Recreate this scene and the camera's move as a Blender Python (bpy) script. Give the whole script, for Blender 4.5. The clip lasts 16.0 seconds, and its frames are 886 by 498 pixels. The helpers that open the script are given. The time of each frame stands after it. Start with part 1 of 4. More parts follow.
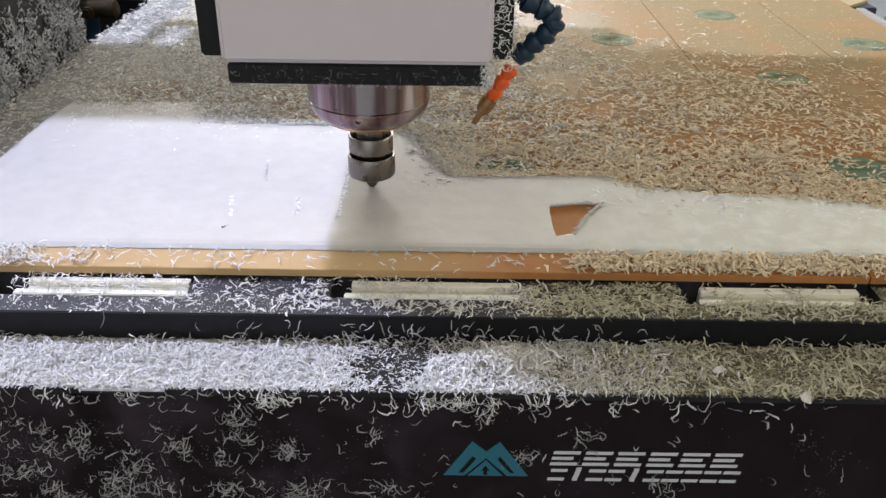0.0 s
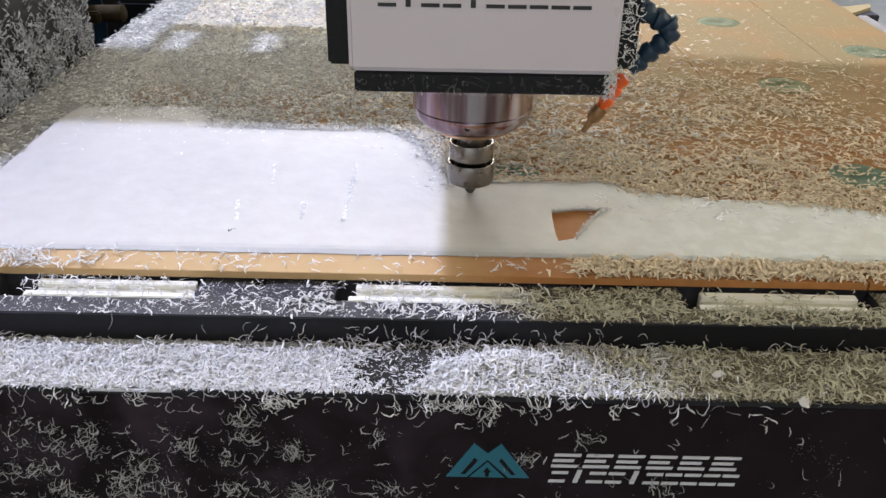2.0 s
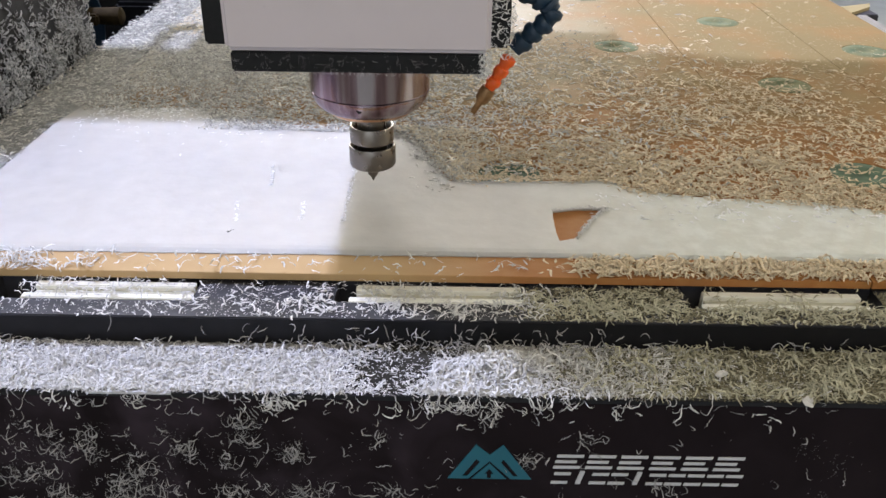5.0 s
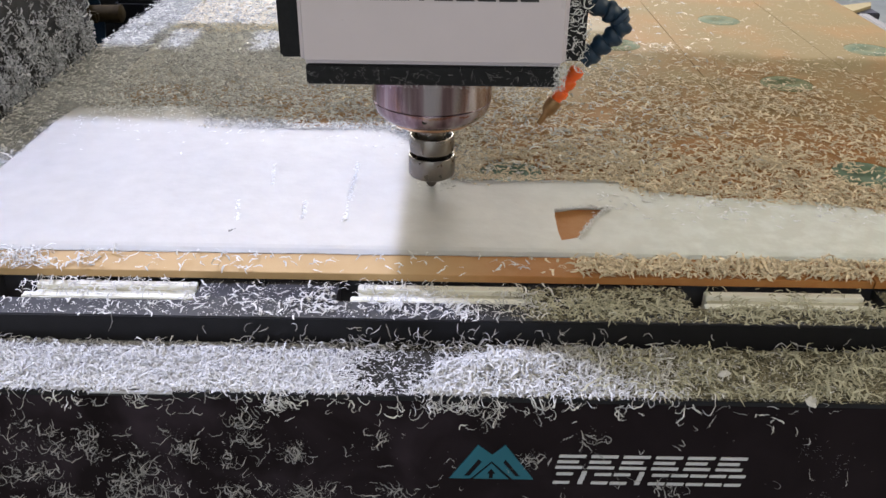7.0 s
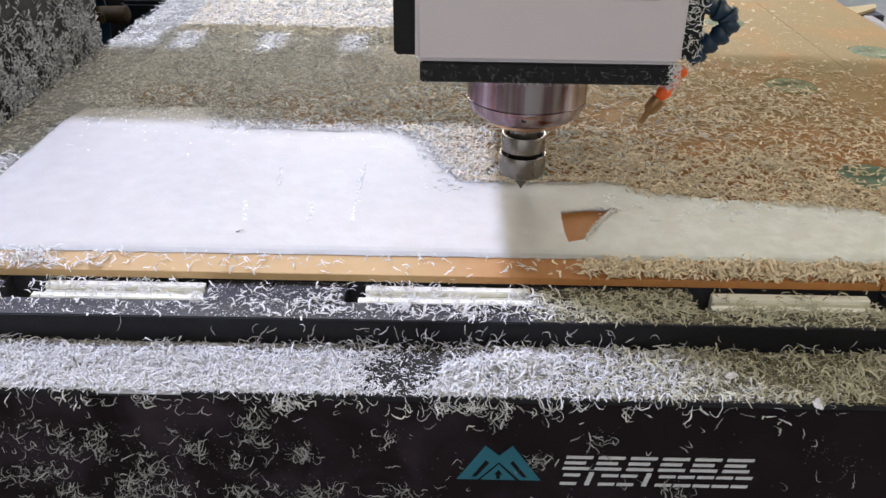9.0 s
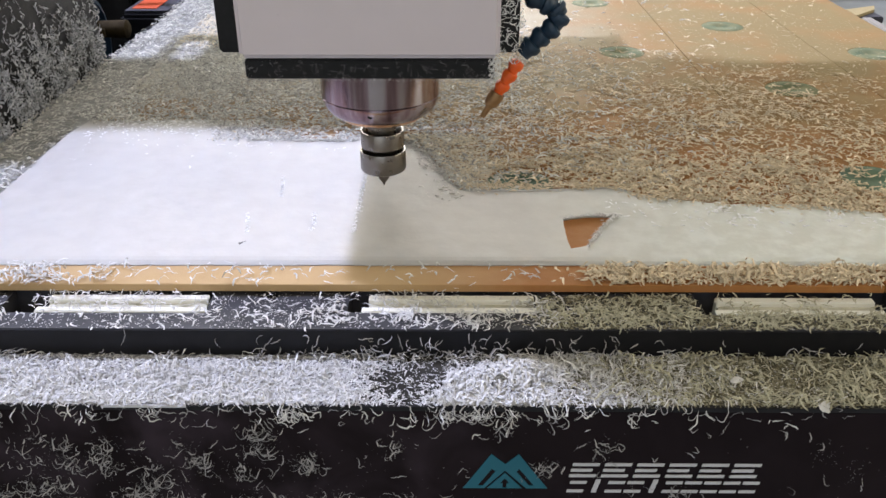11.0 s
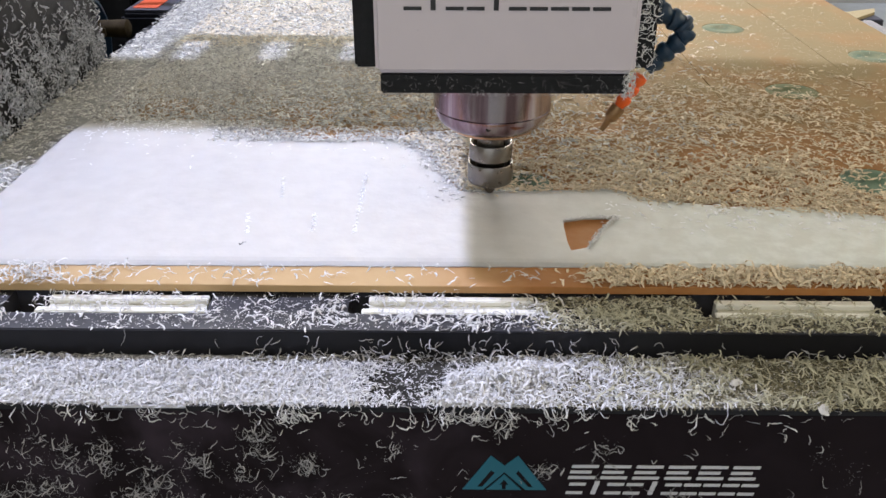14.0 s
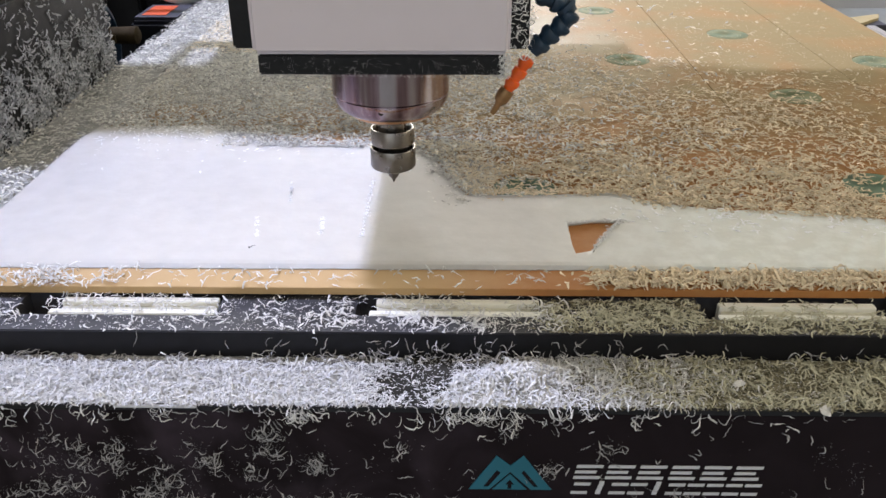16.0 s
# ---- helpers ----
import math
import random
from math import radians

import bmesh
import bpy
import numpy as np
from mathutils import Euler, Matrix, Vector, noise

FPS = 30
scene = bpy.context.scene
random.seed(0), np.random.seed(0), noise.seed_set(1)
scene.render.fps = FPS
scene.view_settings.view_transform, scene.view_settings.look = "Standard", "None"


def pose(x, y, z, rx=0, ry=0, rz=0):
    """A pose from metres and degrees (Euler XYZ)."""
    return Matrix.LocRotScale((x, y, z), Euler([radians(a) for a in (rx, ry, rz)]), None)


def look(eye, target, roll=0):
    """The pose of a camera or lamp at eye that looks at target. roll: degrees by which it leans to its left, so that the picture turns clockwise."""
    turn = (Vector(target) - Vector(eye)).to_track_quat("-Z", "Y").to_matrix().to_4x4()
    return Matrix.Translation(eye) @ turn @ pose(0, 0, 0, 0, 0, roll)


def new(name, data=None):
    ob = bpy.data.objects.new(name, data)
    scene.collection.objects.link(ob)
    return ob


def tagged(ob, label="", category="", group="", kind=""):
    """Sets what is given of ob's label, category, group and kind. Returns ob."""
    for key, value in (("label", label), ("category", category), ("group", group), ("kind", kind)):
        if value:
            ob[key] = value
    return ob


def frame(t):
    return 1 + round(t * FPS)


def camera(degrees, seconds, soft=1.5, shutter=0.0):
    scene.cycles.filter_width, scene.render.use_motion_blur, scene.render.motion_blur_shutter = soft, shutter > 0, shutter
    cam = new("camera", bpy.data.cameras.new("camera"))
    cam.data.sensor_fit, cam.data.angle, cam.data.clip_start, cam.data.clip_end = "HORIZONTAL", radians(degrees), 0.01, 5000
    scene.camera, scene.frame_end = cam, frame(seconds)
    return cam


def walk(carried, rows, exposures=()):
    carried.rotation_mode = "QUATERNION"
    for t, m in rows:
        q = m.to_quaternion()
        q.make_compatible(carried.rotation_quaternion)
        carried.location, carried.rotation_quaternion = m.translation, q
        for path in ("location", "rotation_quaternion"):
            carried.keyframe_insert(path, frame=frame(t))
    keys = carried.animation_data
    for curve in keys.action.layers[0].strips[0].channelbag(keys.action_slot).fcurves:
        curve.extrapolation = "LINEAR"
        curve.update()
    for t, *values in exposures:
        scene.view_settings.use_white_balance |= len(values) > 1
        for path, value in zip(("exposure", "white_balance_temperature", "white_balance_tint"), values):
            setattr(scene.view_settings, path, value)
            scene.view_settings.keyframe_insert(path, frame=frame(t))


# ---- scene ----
cam = camera(55.2, 16.0, soft=1.5)
PATH = [
    (0, (0.0755, -0.8236, 1.2475), (0.0738, -0.1694, 0.8806), 0.73),
    (0.5, (0.0756, -0.8252, 1.2488), (0.0733, -0.1707, 0.8825), 0.78),
    (1, (0.0740, -0.8276, 1.2503), (0.0698, -0.1721, 0.8858), 0.74),
    (1.5, (0.0738, -0.8301, 1.2527), (0.0709, -0.1735, 0.8903), 0.83),
    (2, (0.0757, -0.8321, 1.2529), (0.0708, -0.1764, 0.8888), 0.89),
    (2.5, (0.0772, -0.8322, 1.2509), (0.0744, -0.1752, 0.8892), 0.69),
    (3, (0.0767, -0.8308, 1.2508), (0.0736, -0.1746, 0.8877), 0.61),
    (3.5, (0.0768, -0.8294, 1.2500), (0.0729, -0.1730, 0.8873), 0.61),
    (4, (0.0765, -0.8294, 1.2494), (0.0728, -0.1723, 0.8877), 0.62),
    (6.5, (0.0713, -0.8276, 1.2483), (0.0664, -0.1714, 0.8851), 0.79),
    (7, (0.0719, -0.8269, 1.2491), (0.0684, -0.1710, 0.8854), 0.77),
    (7.5, (0.0708, -0.8275, 1.2480), (0.0679, -0.1717, 0.8841), 0.98),
    (8, (0.0683, -0.8275, 1.2484), (0.0654, -0.1712, 0.8854), 0.95),
    (8.5, (0.0668, -0.8285, 1.2497), (0.0626, -0.1726, 0.8860), 0.98),
    (11, (0.0672, -0.8282, 1.2509), (0.0594, -0.1686, 0.8941), -0.19),
    (11.5, (0.0660, -0.8227, 1.2505), (0.0577, -0.1631, 0.8936), -0.25),
    (12, (0.0651, -0.8204, 1.2511), (0.0547, -0.1619, 0.8921), -0.19),
    (12.5, (0.0684, -0.8198, 1.2489), (0.0584, -0.1614, 0.8898), 0.20),
    (13, (0.0685, -0.8230, 1.2507), (0.0618, -0.1645, 0.8917), 0.28),
    (13.5, (0.0675, -0.8283, 1.2514), (0.0583, -0.1684, 0.8951), 0.13),
    (14, (0.0663, -0.8283, 1.2522), (0.0592, -0.1686, 0.8955), 0.07),
    (14.5, (0.0658, -0.8294, 1.2513), (0.0594, -0.1693, 0.8954), 0.05),
    (15, (0.0674, -0.8331, 1.2525), (0.0584, -0.1729, 0.8969), -0.05),
    (15.5, (0.0667, -0.8369, 1.2543), (0.0571, -0.1761, 0.8996), -0.04),
    (16, (0.0661, -0.8391, 1.2553), (0.0536, -0.1771, 0.9030), -0.16),
]
walk(cam, [(t, look(eye, target, roll)) for t, eye, target, roll in PATH])

# ---- light ----
world = bpy.data.worlds.new("workshop_air")
scene.world = world
world.use_nodes = True
sky = world.node_tree.nodes.new("ShaderNodeTexSky")
sky.sky_type, sky.sun_disc, sky.sun_elevation, sky.sun_rotation = "NISHITA", False, radians(50), radians(-60)
world.node_tree.links.new(sky.outputs[0], world.node_tree.nodes["Background"].inputs[0])
world.node_tree.nodes["Background"].inputs[1].default_value = 0.1


def area(name, eye, target, w, h, watts, colour):
    lamp = bpy.data.lights.new(name, "AREA")
    lamp.shape, lamp.size, lamp.size_y, lamp.energy, lamp.color = "RECTANGLE", w, h, watts, colour
    ob = new(name, lamp)
    ob.matrix_world = look(eye, target)
    return ob


SKYLIGHT = (-4.64, 2.50, 9.49)
area("skylight_lamp", SKYLIGHT, (0.06, 0.0, 0.862), 0.62, 0.62, 1480, (0.60, 0.65, 0.96))
# overhead and south fills, added for general light in the shade
area("ceiling_fill_lamp", (0.6, -2.5, 4.28), (0.6, -2.5, 0.8), 4.6, 2.8, 53, (1.0, 0.85, 0.56))
area("rear_ceiling_fill_lamp", (1.0, 3.0, 4.28), (1.0, 3.0, 0.8), 4.6, 2.6, 27, (1.0, 0.90, 0.70))
area("south_fill_lamp", (-0.9, -3.9, 1.7), (-0.6, 0, 1.0), 3.2, 2.6, 30, (0.84, 0.87, 0.92))
# east fill, added to lift the shaded board and upright; no window known here
area("east_fill_lamp", (3.92, 0.7, 2.1), (0.5, 0.7, 0.9), 4.4, 1.6, 70, (1.0, 0.87, 0.62))
# north and west fills, added to brighten the board under the gantry
area("north_fill_lamp", (-0.9, 4.92, 2.2), (-0.3, 0.6, 0.9), 3.6, 2.0, 325, (1.0, 0.95, 0.88))
area("west_fill_lamp", (-3.92, 2.2, 1.9), (-0.1, 0.5, 0.86), 3.6, 1.8, 120, (0.90, 0.96, 1.0))
scene.view_settings.exposure = 0.0

# ---- materials ----


def material(name, colour, rough=0.5, metal=0.0, vary=0.15, scale=20.0, bump=0.0, bump_scale=200.0, island=0.0, obj=0.0, sss=0.0, second=None, spec=0.5, stain=6.0, relief=0.001):
    """Principled surface with variation at two scales, fine relief and optional variation by piece."""
    m = bpy.data.materials.new(name)
    m.use_nodes = True
    nt = m.node_tree
    b = nt.nodes["Principled BSDF"]
    b.inputs["Roughness"].default_value, b.inputs["Metallic"].default_value = rough, metal
    b.inputs["Specular IOR Level"].default_value = spec
    co = nt.nodes.new("ShaderNodeTexCoord")
    n1, n2 = nt.nodes.new("ShaderNodeTexNoise"), nt.nodes.new("ShaderNodeTexNoise")
    n1.inputs["Scale"].default_value, n1.inputs["Detail"].default_value = scale, 6
    n2.inputs["Scale"].default_value, n2.inputs["Detail"].default_value = stain, 3
    for n in (n1, n2):
        nt.links.new(co.outputs["Object"], n.inputs["Vector"])
    mix = nt.nodes.new("ShaderNodeMix")
    mix.data_type = "RGBA"
    c2 = second or tuple(c * (1 - 2 * vary) for c in colour)
    mix.inputs[6].default_value, mix.inputs[7].default_value = (*colour, 1), (*c2, 1)
    add = nt.nodes.new("ShaderNodeMath")
    add.operation = "MULTIPLY_ADD"
    nt.links.new(n1.outputs["Fac"], add.inputs[0])
    add.inputs[1].default_value = 0.6
    mul = nt.nodes.new("ShaderNodeMath")
    mul.operation = "MULTIPLY"
    nt.links.new(n2.outputs["Fac"], mul.inputs[0])
    mul.inputs[1].default_value = 0.4
    nt.links.new(mul.outputs[0], add.inputs[2])
    ramp = nt.nodes.new("ShaderNodeMapRange")
    ramp.inputs[1].default_value, ramp.inputs[2].default_value = 0.3, 0.7
    nt.links.new(add.outputs[0], ramp.inputs[0])
    nt.links.new(ramp.outputs[0], mix.inputs[0])
    out = mix.outputs[2]
    if island or obj:
        src = nt.nodes.new("ShaderNodeNewGeometry").outputs["Random Per Island"] if island else nt.nodes.new("ShaderNodeObjectInfo").outputs["Random"]
        amount = island or obj
        rng = nt.nodes.new("ShaderNodeMapRange")
        rng.inputs[3].default_value, rng.inputs[4].default_value = 1 - amount, 1.0
        nt.links.new(src, rng.inputs[0])
        hsv = nt.nodes.new("ShaderNodeHueSaturation")
        nt.links.new(rng.outputs[0], hsv.inputs["Value"])
        nt.links.new(out, hsv.inputs["Color"])
        out = hsv.outputs[0]
    nt.links.new(out, b.inputs["Base Color"])
    rr = nt.nodes.new("ShaderNodeMapRange")
    rr.inputs[3].default_value, rr.inputs[4].default_value = max(0.02, rough - 0.12), min(1, rough + 0.12)
    nt.links.new(n1.outputs["Fac"], rr.inputs[0])
    nt.links.new(rr.outputs[0], b.inputs["Roughness"])
    if bump:
        n3 = nt.nodes.new("ShaderNodeTexNoise")
        n3.inputs["Scale"].default_value, n3.inputs["Detail"].default_value = bump_scale, 4
        nt.links.new(co.outputs["Object"], n3.inputs["Vector"])
        bp = nt.nodes.new("ShaderNodeBump")
        bp.inputs["Strength"].default_value, bp.inputs["Distance"].default_value = bump, relief
        nt.links.new(n3.outputs["Fac"], bp.inputs["Height"])
        nt.links.new(bp.outputs[0], b.inputs["Normal"])
    if sss:
        b.inputs["Subsurface Weight"].default_value = 1.0
        b.inputs["Subsurface Radius"].default_value = (1.0, 0.9, 0.8)
        b.inputs["Subsurface Scale"].default_value = sss
    return m


M_CHIP = material("white_plastic_shaving", (0.80, 0.79, 0.77), 0.6, island=0.36, vary=0.03, scale=300, spec=0.25)
# the board's bounced light and show-through are put into this tan
M_CHIP_TINTED = material("shaving_tinted_by_board", (0.83, 0.69, 0.48), 0.65, island=0.40, vary=0.04, scale=300, spec=0.2)
# the same white shaving with the warm shade put into its colour
M_CHIP_SHADED = material("shaded_plastic_shaving", (0.57, 0.545, 0.40), 0.65, island=0.36, vary=0.04, scale=300, spec=0.2)
M_CHIP_GREY = material("greyed_plastic_shaving", (0.88, 0.86, 0.79), 0.65, island=0.62, vary=0.05, scale=200, spec=0.2)
M_CHIP_CREAM = material("cream_plastic_shaving", (0.90, 0.80, 0.62), 0.65, island=0.30, vary=0.04, scale=200, spec=0.2)
# white shaving darkened: the front face's dim light is put into the colour
M_CHIP_PANEL = material("fine_dimmed_shaving", (0.44, 0.43, 0.43), 0.6, island=0.45, vary=0.04, scale=300, spec=0.2)
M_BURR = material("white_burr", (0.90, 0.90, 0.90), 0.6, vary=0.03, scale=300, spec=0.2)
M_GRAIN = material("fibreboard_dust_grain", (0.34, 0.31, 0.21), 0.8, island=0.55, vary=0.1, scale=200, spec=0.1)
M_CRUST = material("bluish_grey_shaving", (0.74, 0.76, 0.80), 0.65, island=0.72, vary=0.1, scale=120, spec=0.2)
M_SHEET = material("white_polyethylene", (0.535, 0.514, 0.484), 0.55, vary=0.06, scale=45, bump=0.2, bump_scale=70, relief=0.002, sss=0.010, spec=0.18)
nt = M_SHEET.node_tree  # the uncut end is thicker, whiter and filmed with dust
bsdf = nt.nodes["Principled BSDF"]
src = bsdf.inputs["Base Color"].links[0].from_socket
tc, sep, ux, uncut = nt.nodes.new("ShaderNodeTexCoord"), nt.nodes.new("ShaderNodeSeparateXYZ"), nt.nodes.new("ShaderNodeMapRange"), nt.nodes.new("ShaderNodeMix")
uncut.data_type = "RGBA"
ux.inputs[1].default_value, ux.inputs[2].default_value = 0.14, 0.34
nt.links.new(tc.outputs["Object"], sep.inputs[0])
nt.links.new(sep.outputs["X"], ux.inputs[0])
nt.links.new(ux.outputs[0], uncut.inputs[0])
mott, spot, pale = nt.nodes.new("ShaderNodeTexNoise"), nt.nodes.new("ShaderNodeMapRange"), nt.nodes.new("ShaderNodeMix")
mott.inputs["Scale"].default_value, mott.inputs["Detail"].default_value, mott.inputs["Roughness"].default_value = 42.0, 5, 0.6
spot.inputs[1].default_value, spot.inputs[2].default_value = 0.42, 0.62
pale.data_type = "RGBA"
pale.inputs[6].default_value, pale.inputs[7].default_value = (0.64, 0.64, 0.565, 1), (0.75, 0.76, 0.69, 1)
nt.links.new(tc.outputs["Object"], mott.inputs["Vector"])
nt.links.new(mott.outputs["Fac"], spot.inputs[0])
nt.links.new(spot.outputs[0], pale.inputs[0])
nt.links.new(pale.outputs[2], uncut.inputs[7])
nt.links.new(src, uncut.inputs[6])
nt.links.new(uncut.outputs[2], bsdf.inputs["Base Color"])
M_MDF = material("orange_brown_fibreboard", (0.395, 0.178, 0.047), 0.8, vary=0.12, scale=90, bump=0.2, bump_scale=900, second=(0.345, 0.130, 0.028), stain=2.2)
nt = M_MDF.node_tree  # a khaki film that thickens away from the front
bsdf = nt.nodes["Principled BSDF"]
src = bsdf.inputs["Base Color"].links[0].from_socket
tc, sep = nt.nodes.new("ShaderNodeTexCoord"), nt.nodes.new("ShaderNodeSeparateXYZ")
dn, dr, dm = nt.nodes.new("ShaderNodeTexNoise"), nt.nodes.new("ShaderNodeMapRange"), nt.nodes.new("ShaderNodeMath")
dn.inputs["Scale"].default_value, dn.inputs["Detail"].default_value = 9.0, 5
dr.inputs[3].default_value = 0.0
dr.inputs[1].default_value, dr.inputs[2].default_value, dr.inputs[4].default_value = -0.03, 0.45, 1.8
dm.operation, dm.use_clamp = "MULTIPLY", True
film = nt.nodes.new("ShaderNodeMix")
film.data_type = "RGBA"
film.inputs[7].default_value = (0.240, 0.172, 0.066, 1)
nt.links.new(tc.outputs["Object"], sep.inputs[0])
nt.links.new(tc.outputs["Object"], dn.inputs["Vector"])
nt.links.new(sep.outputs["Y"], dr.inputs[0])
nt.links.new(dr.outputs[0], dm.inputs[0])
nt.links.new(dn.outputs["Fac"], dm.inputs[1])
nt.links.new(dm.outputs[0], film.inputs[0])
nt.links.new(src, film.inputs[6])
# pale plastic powder, thick towards the upright's side; the front edge's lit end painted paler
powder = nt.nodes.new("ShaderNodeMix")
powder.data_type = "RGBA"
powder.inputs[7].default_value = (0.70, 0.67, 0.58, 1)
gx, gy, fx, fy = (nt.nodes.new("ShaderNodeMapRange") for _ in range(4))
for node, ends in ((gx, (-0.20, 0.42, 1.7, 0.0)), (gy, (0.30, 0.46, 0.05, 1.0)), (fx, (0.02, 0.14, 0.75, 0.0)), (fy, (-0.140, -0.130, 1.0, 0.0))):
    for k in range(4):
        node.inputs[1 + k].default_value = ends[k]
g1, g2, g4 = (nt.nodes.new("ShaderNodeMath") for _ in range(3))
for node in (g1, g2, g4):
    node.operation = "MULTIPLY"
g4.use_clamp = True
for node, a, c in ((gx, "X", g1), (fx, "X", g2)):
    nt.links.new(sep.outputs[a], node.inputs[0])
    nt.links.new(node.outputs[0], c.inputs[0])
for node, c in ((gy, g1), (fy, g2)):
    nt.links.new(sep.outputs["Y"], node.inputs[0])
    nt.links.new(node.outputs[0], c.inputs[1])
nt.links.new(g1.outputs[0], g4.inputs[0])
nt.links.new(dn.outputs["Fac"], g4.inputs[1])
nt.links.new(g4.outputs[0], powder.inputs[0])
lit_edge = nt.nodes.new("ShaderNodeMix")
lit_edge.data_type = "RGBA"
lit_edge.inputs[7].default_value = (0.50, 0.355, 0.165, 1)
nt.links.new(g2.outputs[0], lit_edge.inputs[0])
nt.links.new(film.outputs[2], lit_edge.inputs[6])
nt.links.new(lit_edge.outputs[2], powder.inputs[6])
nt.links.new(powder.outputs[2], bsdf.inputs["Base Color"])
M_TONGUE = material("pale_fibreboard", (0.38, 0.30, 0.15), 0.8, vary=0.08, scale=90, bump=0.2, bump_scale=900)
M_MDF_EDGE = material("cut_fibreboard_edge", (0.40, 0.23, 0.10), 0.8, vary=0.15, scale=300, bump=0.3, bump_scale=900)
M_BLACK = material("black_painted_steel", (0.008, 0.008, 0.010), 0.45, vary=0.2, scale=80, bump=0.12, bump_scale=1200, spec=0.3)
M_PANEL = material("satin_black_panel", (0.0085, 0.0055, 0.0065), 0.62, second=(0.016, 0.011, 0.013), stain=4, scale=14, bump=0.1, bump_scale=900, spec=0.06)
nt = M_PANEL.node_tree  # smears of grey dust, thicker towards one end
bsdf = nt.nodes["Principled BSDF"]
src = bsdf.inputs["Base Color"].links[0].from_socket
tc, sep, nz = nt.nodes.new("ShaderNodeTexCoord"), nt.nodes.new("ShaderNodeSeparateXYZ"), nt.nodes.new("ShaderNodeTexNoise")
nz.inputs["Scale"].default_value, nz.inputs["Detail"].default_value, nz.inputs["Distortion"].default_value = 16.0, 5, 0.6
nt.links.new(tc.outputs["Object"], sep.inputs[0])
nt.links.new(tc.outputs["Object"], nz.inputs["Vector"])
hx, hn, hm, smear = nt.nodes.new("ShaderNodeMapRange"), nt.nodes.new("ShaderNodeMapRange"), nt.nodes.new("ShaderNodeMath"), nt.nodes.new("ShaderNodeMix")
for node, ends in ((hx, (-0.20, 0.25, 1.0, 0.12)), (hn, (0.42, 0.72, 0.0, 1.0))):
    for k in range(4):
        node.inputs[1 + k].default_value = ends[k]
hm.operation, smear.data_type = "MULTIPLY", "RGBA"
smear.inputs[7].default_value = (0.042, 0.031, 0.040, 1)
nt.links.new(sep.outputs["X"], hx.inputs[0])
nt.links.new(nz.outputs["Fac"], hn.inputs[0])
nt.links.new(hx.outputs[0], hm.inputs[0])
nt.links.new(hn.outputs[0], hm.inputs[1])
nt.links.new(hm.outputs[0], smear.inputs[0])
nt.links.new(src, smear.inputs[6])
nt.links.new(smear.outputs[2], bsdf.inputs["Base Color"])
M_RAILTOP = material("dusty_dark_steel", (0.022, 0.022, 0.026), 0.55, scale=60, bump=0.15, bump_scale=1200, second=(0.062, 0.062, 0.070), stain=12, spec=0.25)
M_MIST = material("grey_plastic_mist", (0.20, 0.195, 0.20), 0.8, island=0.5, vary=0.05, spec=0.1)
# for unseen parts only, kept pale to bounce light onto the board
M_GANTRY = material("pale_grey_bounce_paint", (0.52, 0.52, 0.51), 0.5, vary=0.06, scale=30, bump=0.05, bump_scale=300)
M_LEDGE = material("dusty_black_steel", (0.014, 0.013, 0.012), 0.7, scale=55, bump=0.3, bump_scale=900, second=(0.055, 0.052, 0.044), stain=14, spec=0.1)
nt = M_LEDGE.node_tree  # a dust film, paler on one stretch, browner on the other, a bare patch between
bsdf = nt.nodes["Principled BSDF"]
src = bsdf.inputs["Base Color"].links[0].from_socket
tc, sep, nz = nt.nodes.new("ShaderNodeTexCoord"), nt.nodes.new("ShaderNodeSeparateXYZ"), nt.nodes.new("ShaderNodeTexNoise")
nz.inputs["Scale"].default_value, nz.inputs["Detail"].default_value = 90.0, 5
nt.links.new(tc.outputs["Object"], sep.inputs[0])
nt.links.new(tc.outputs["Object"], nz.inputs["Vector"])
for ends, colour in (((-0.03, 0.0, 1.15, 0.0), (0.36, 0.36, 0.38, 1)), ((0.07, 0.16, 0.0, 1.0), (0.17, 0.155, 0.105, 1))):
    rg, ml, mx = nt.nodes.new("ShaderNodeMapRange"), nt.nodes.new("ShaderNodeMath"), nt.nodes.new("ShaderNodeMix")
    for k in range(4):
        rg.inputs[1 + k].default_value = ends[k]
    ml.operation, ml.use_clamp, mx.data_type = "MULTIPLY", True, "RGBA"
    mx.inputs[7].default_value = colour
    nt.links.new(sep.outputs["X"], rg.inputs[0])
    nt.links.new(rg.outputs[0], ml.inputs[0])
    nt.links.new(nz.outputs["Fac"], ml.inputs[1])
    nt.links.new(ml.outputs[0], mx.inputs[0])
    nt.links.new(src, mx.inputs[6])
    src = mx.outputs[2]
nt.links.new(src, bsdf.inputs["Base Color"])
M_PIT = material("recess_shade", (0.006, 0.006, 0.006), 0.8, vary=0.1)
M_IVORY = material("ivory_plastic_strip", (0.90, 0.89, 0.80), 0.4, vary=0.04, scale=120)
M_COVER = material("white_lacquered_cover", (0.60, 0.54, 0.56), 0.32, vary=0.02, scale=30, bump=0.03, bump_scale=300)
M_BAND = material("black_rubber_band", (0.009, 0.009, 0.010), 0.6, vary=0.2, scale=200, bump=0.2, bump_scale=900, spec=0.25)
M_STEEL = material("brushed_spindle_steel", (0.30, 0.232, 0.262), 0.15, metal=1.0, vary=0.06, scale=60, bump=0.05, bump_scale=700)
nt = M_STEEL.node_tree  # upright bands of reflection, put into the colour as brown and grey streaks
tc, mp, nz = nt.nodes.new("ShaderNodeTexCoord"), nt.nodes.new("ShaderNodeMapping"), nt.nodes.new("ShaderNodeTexNoise")
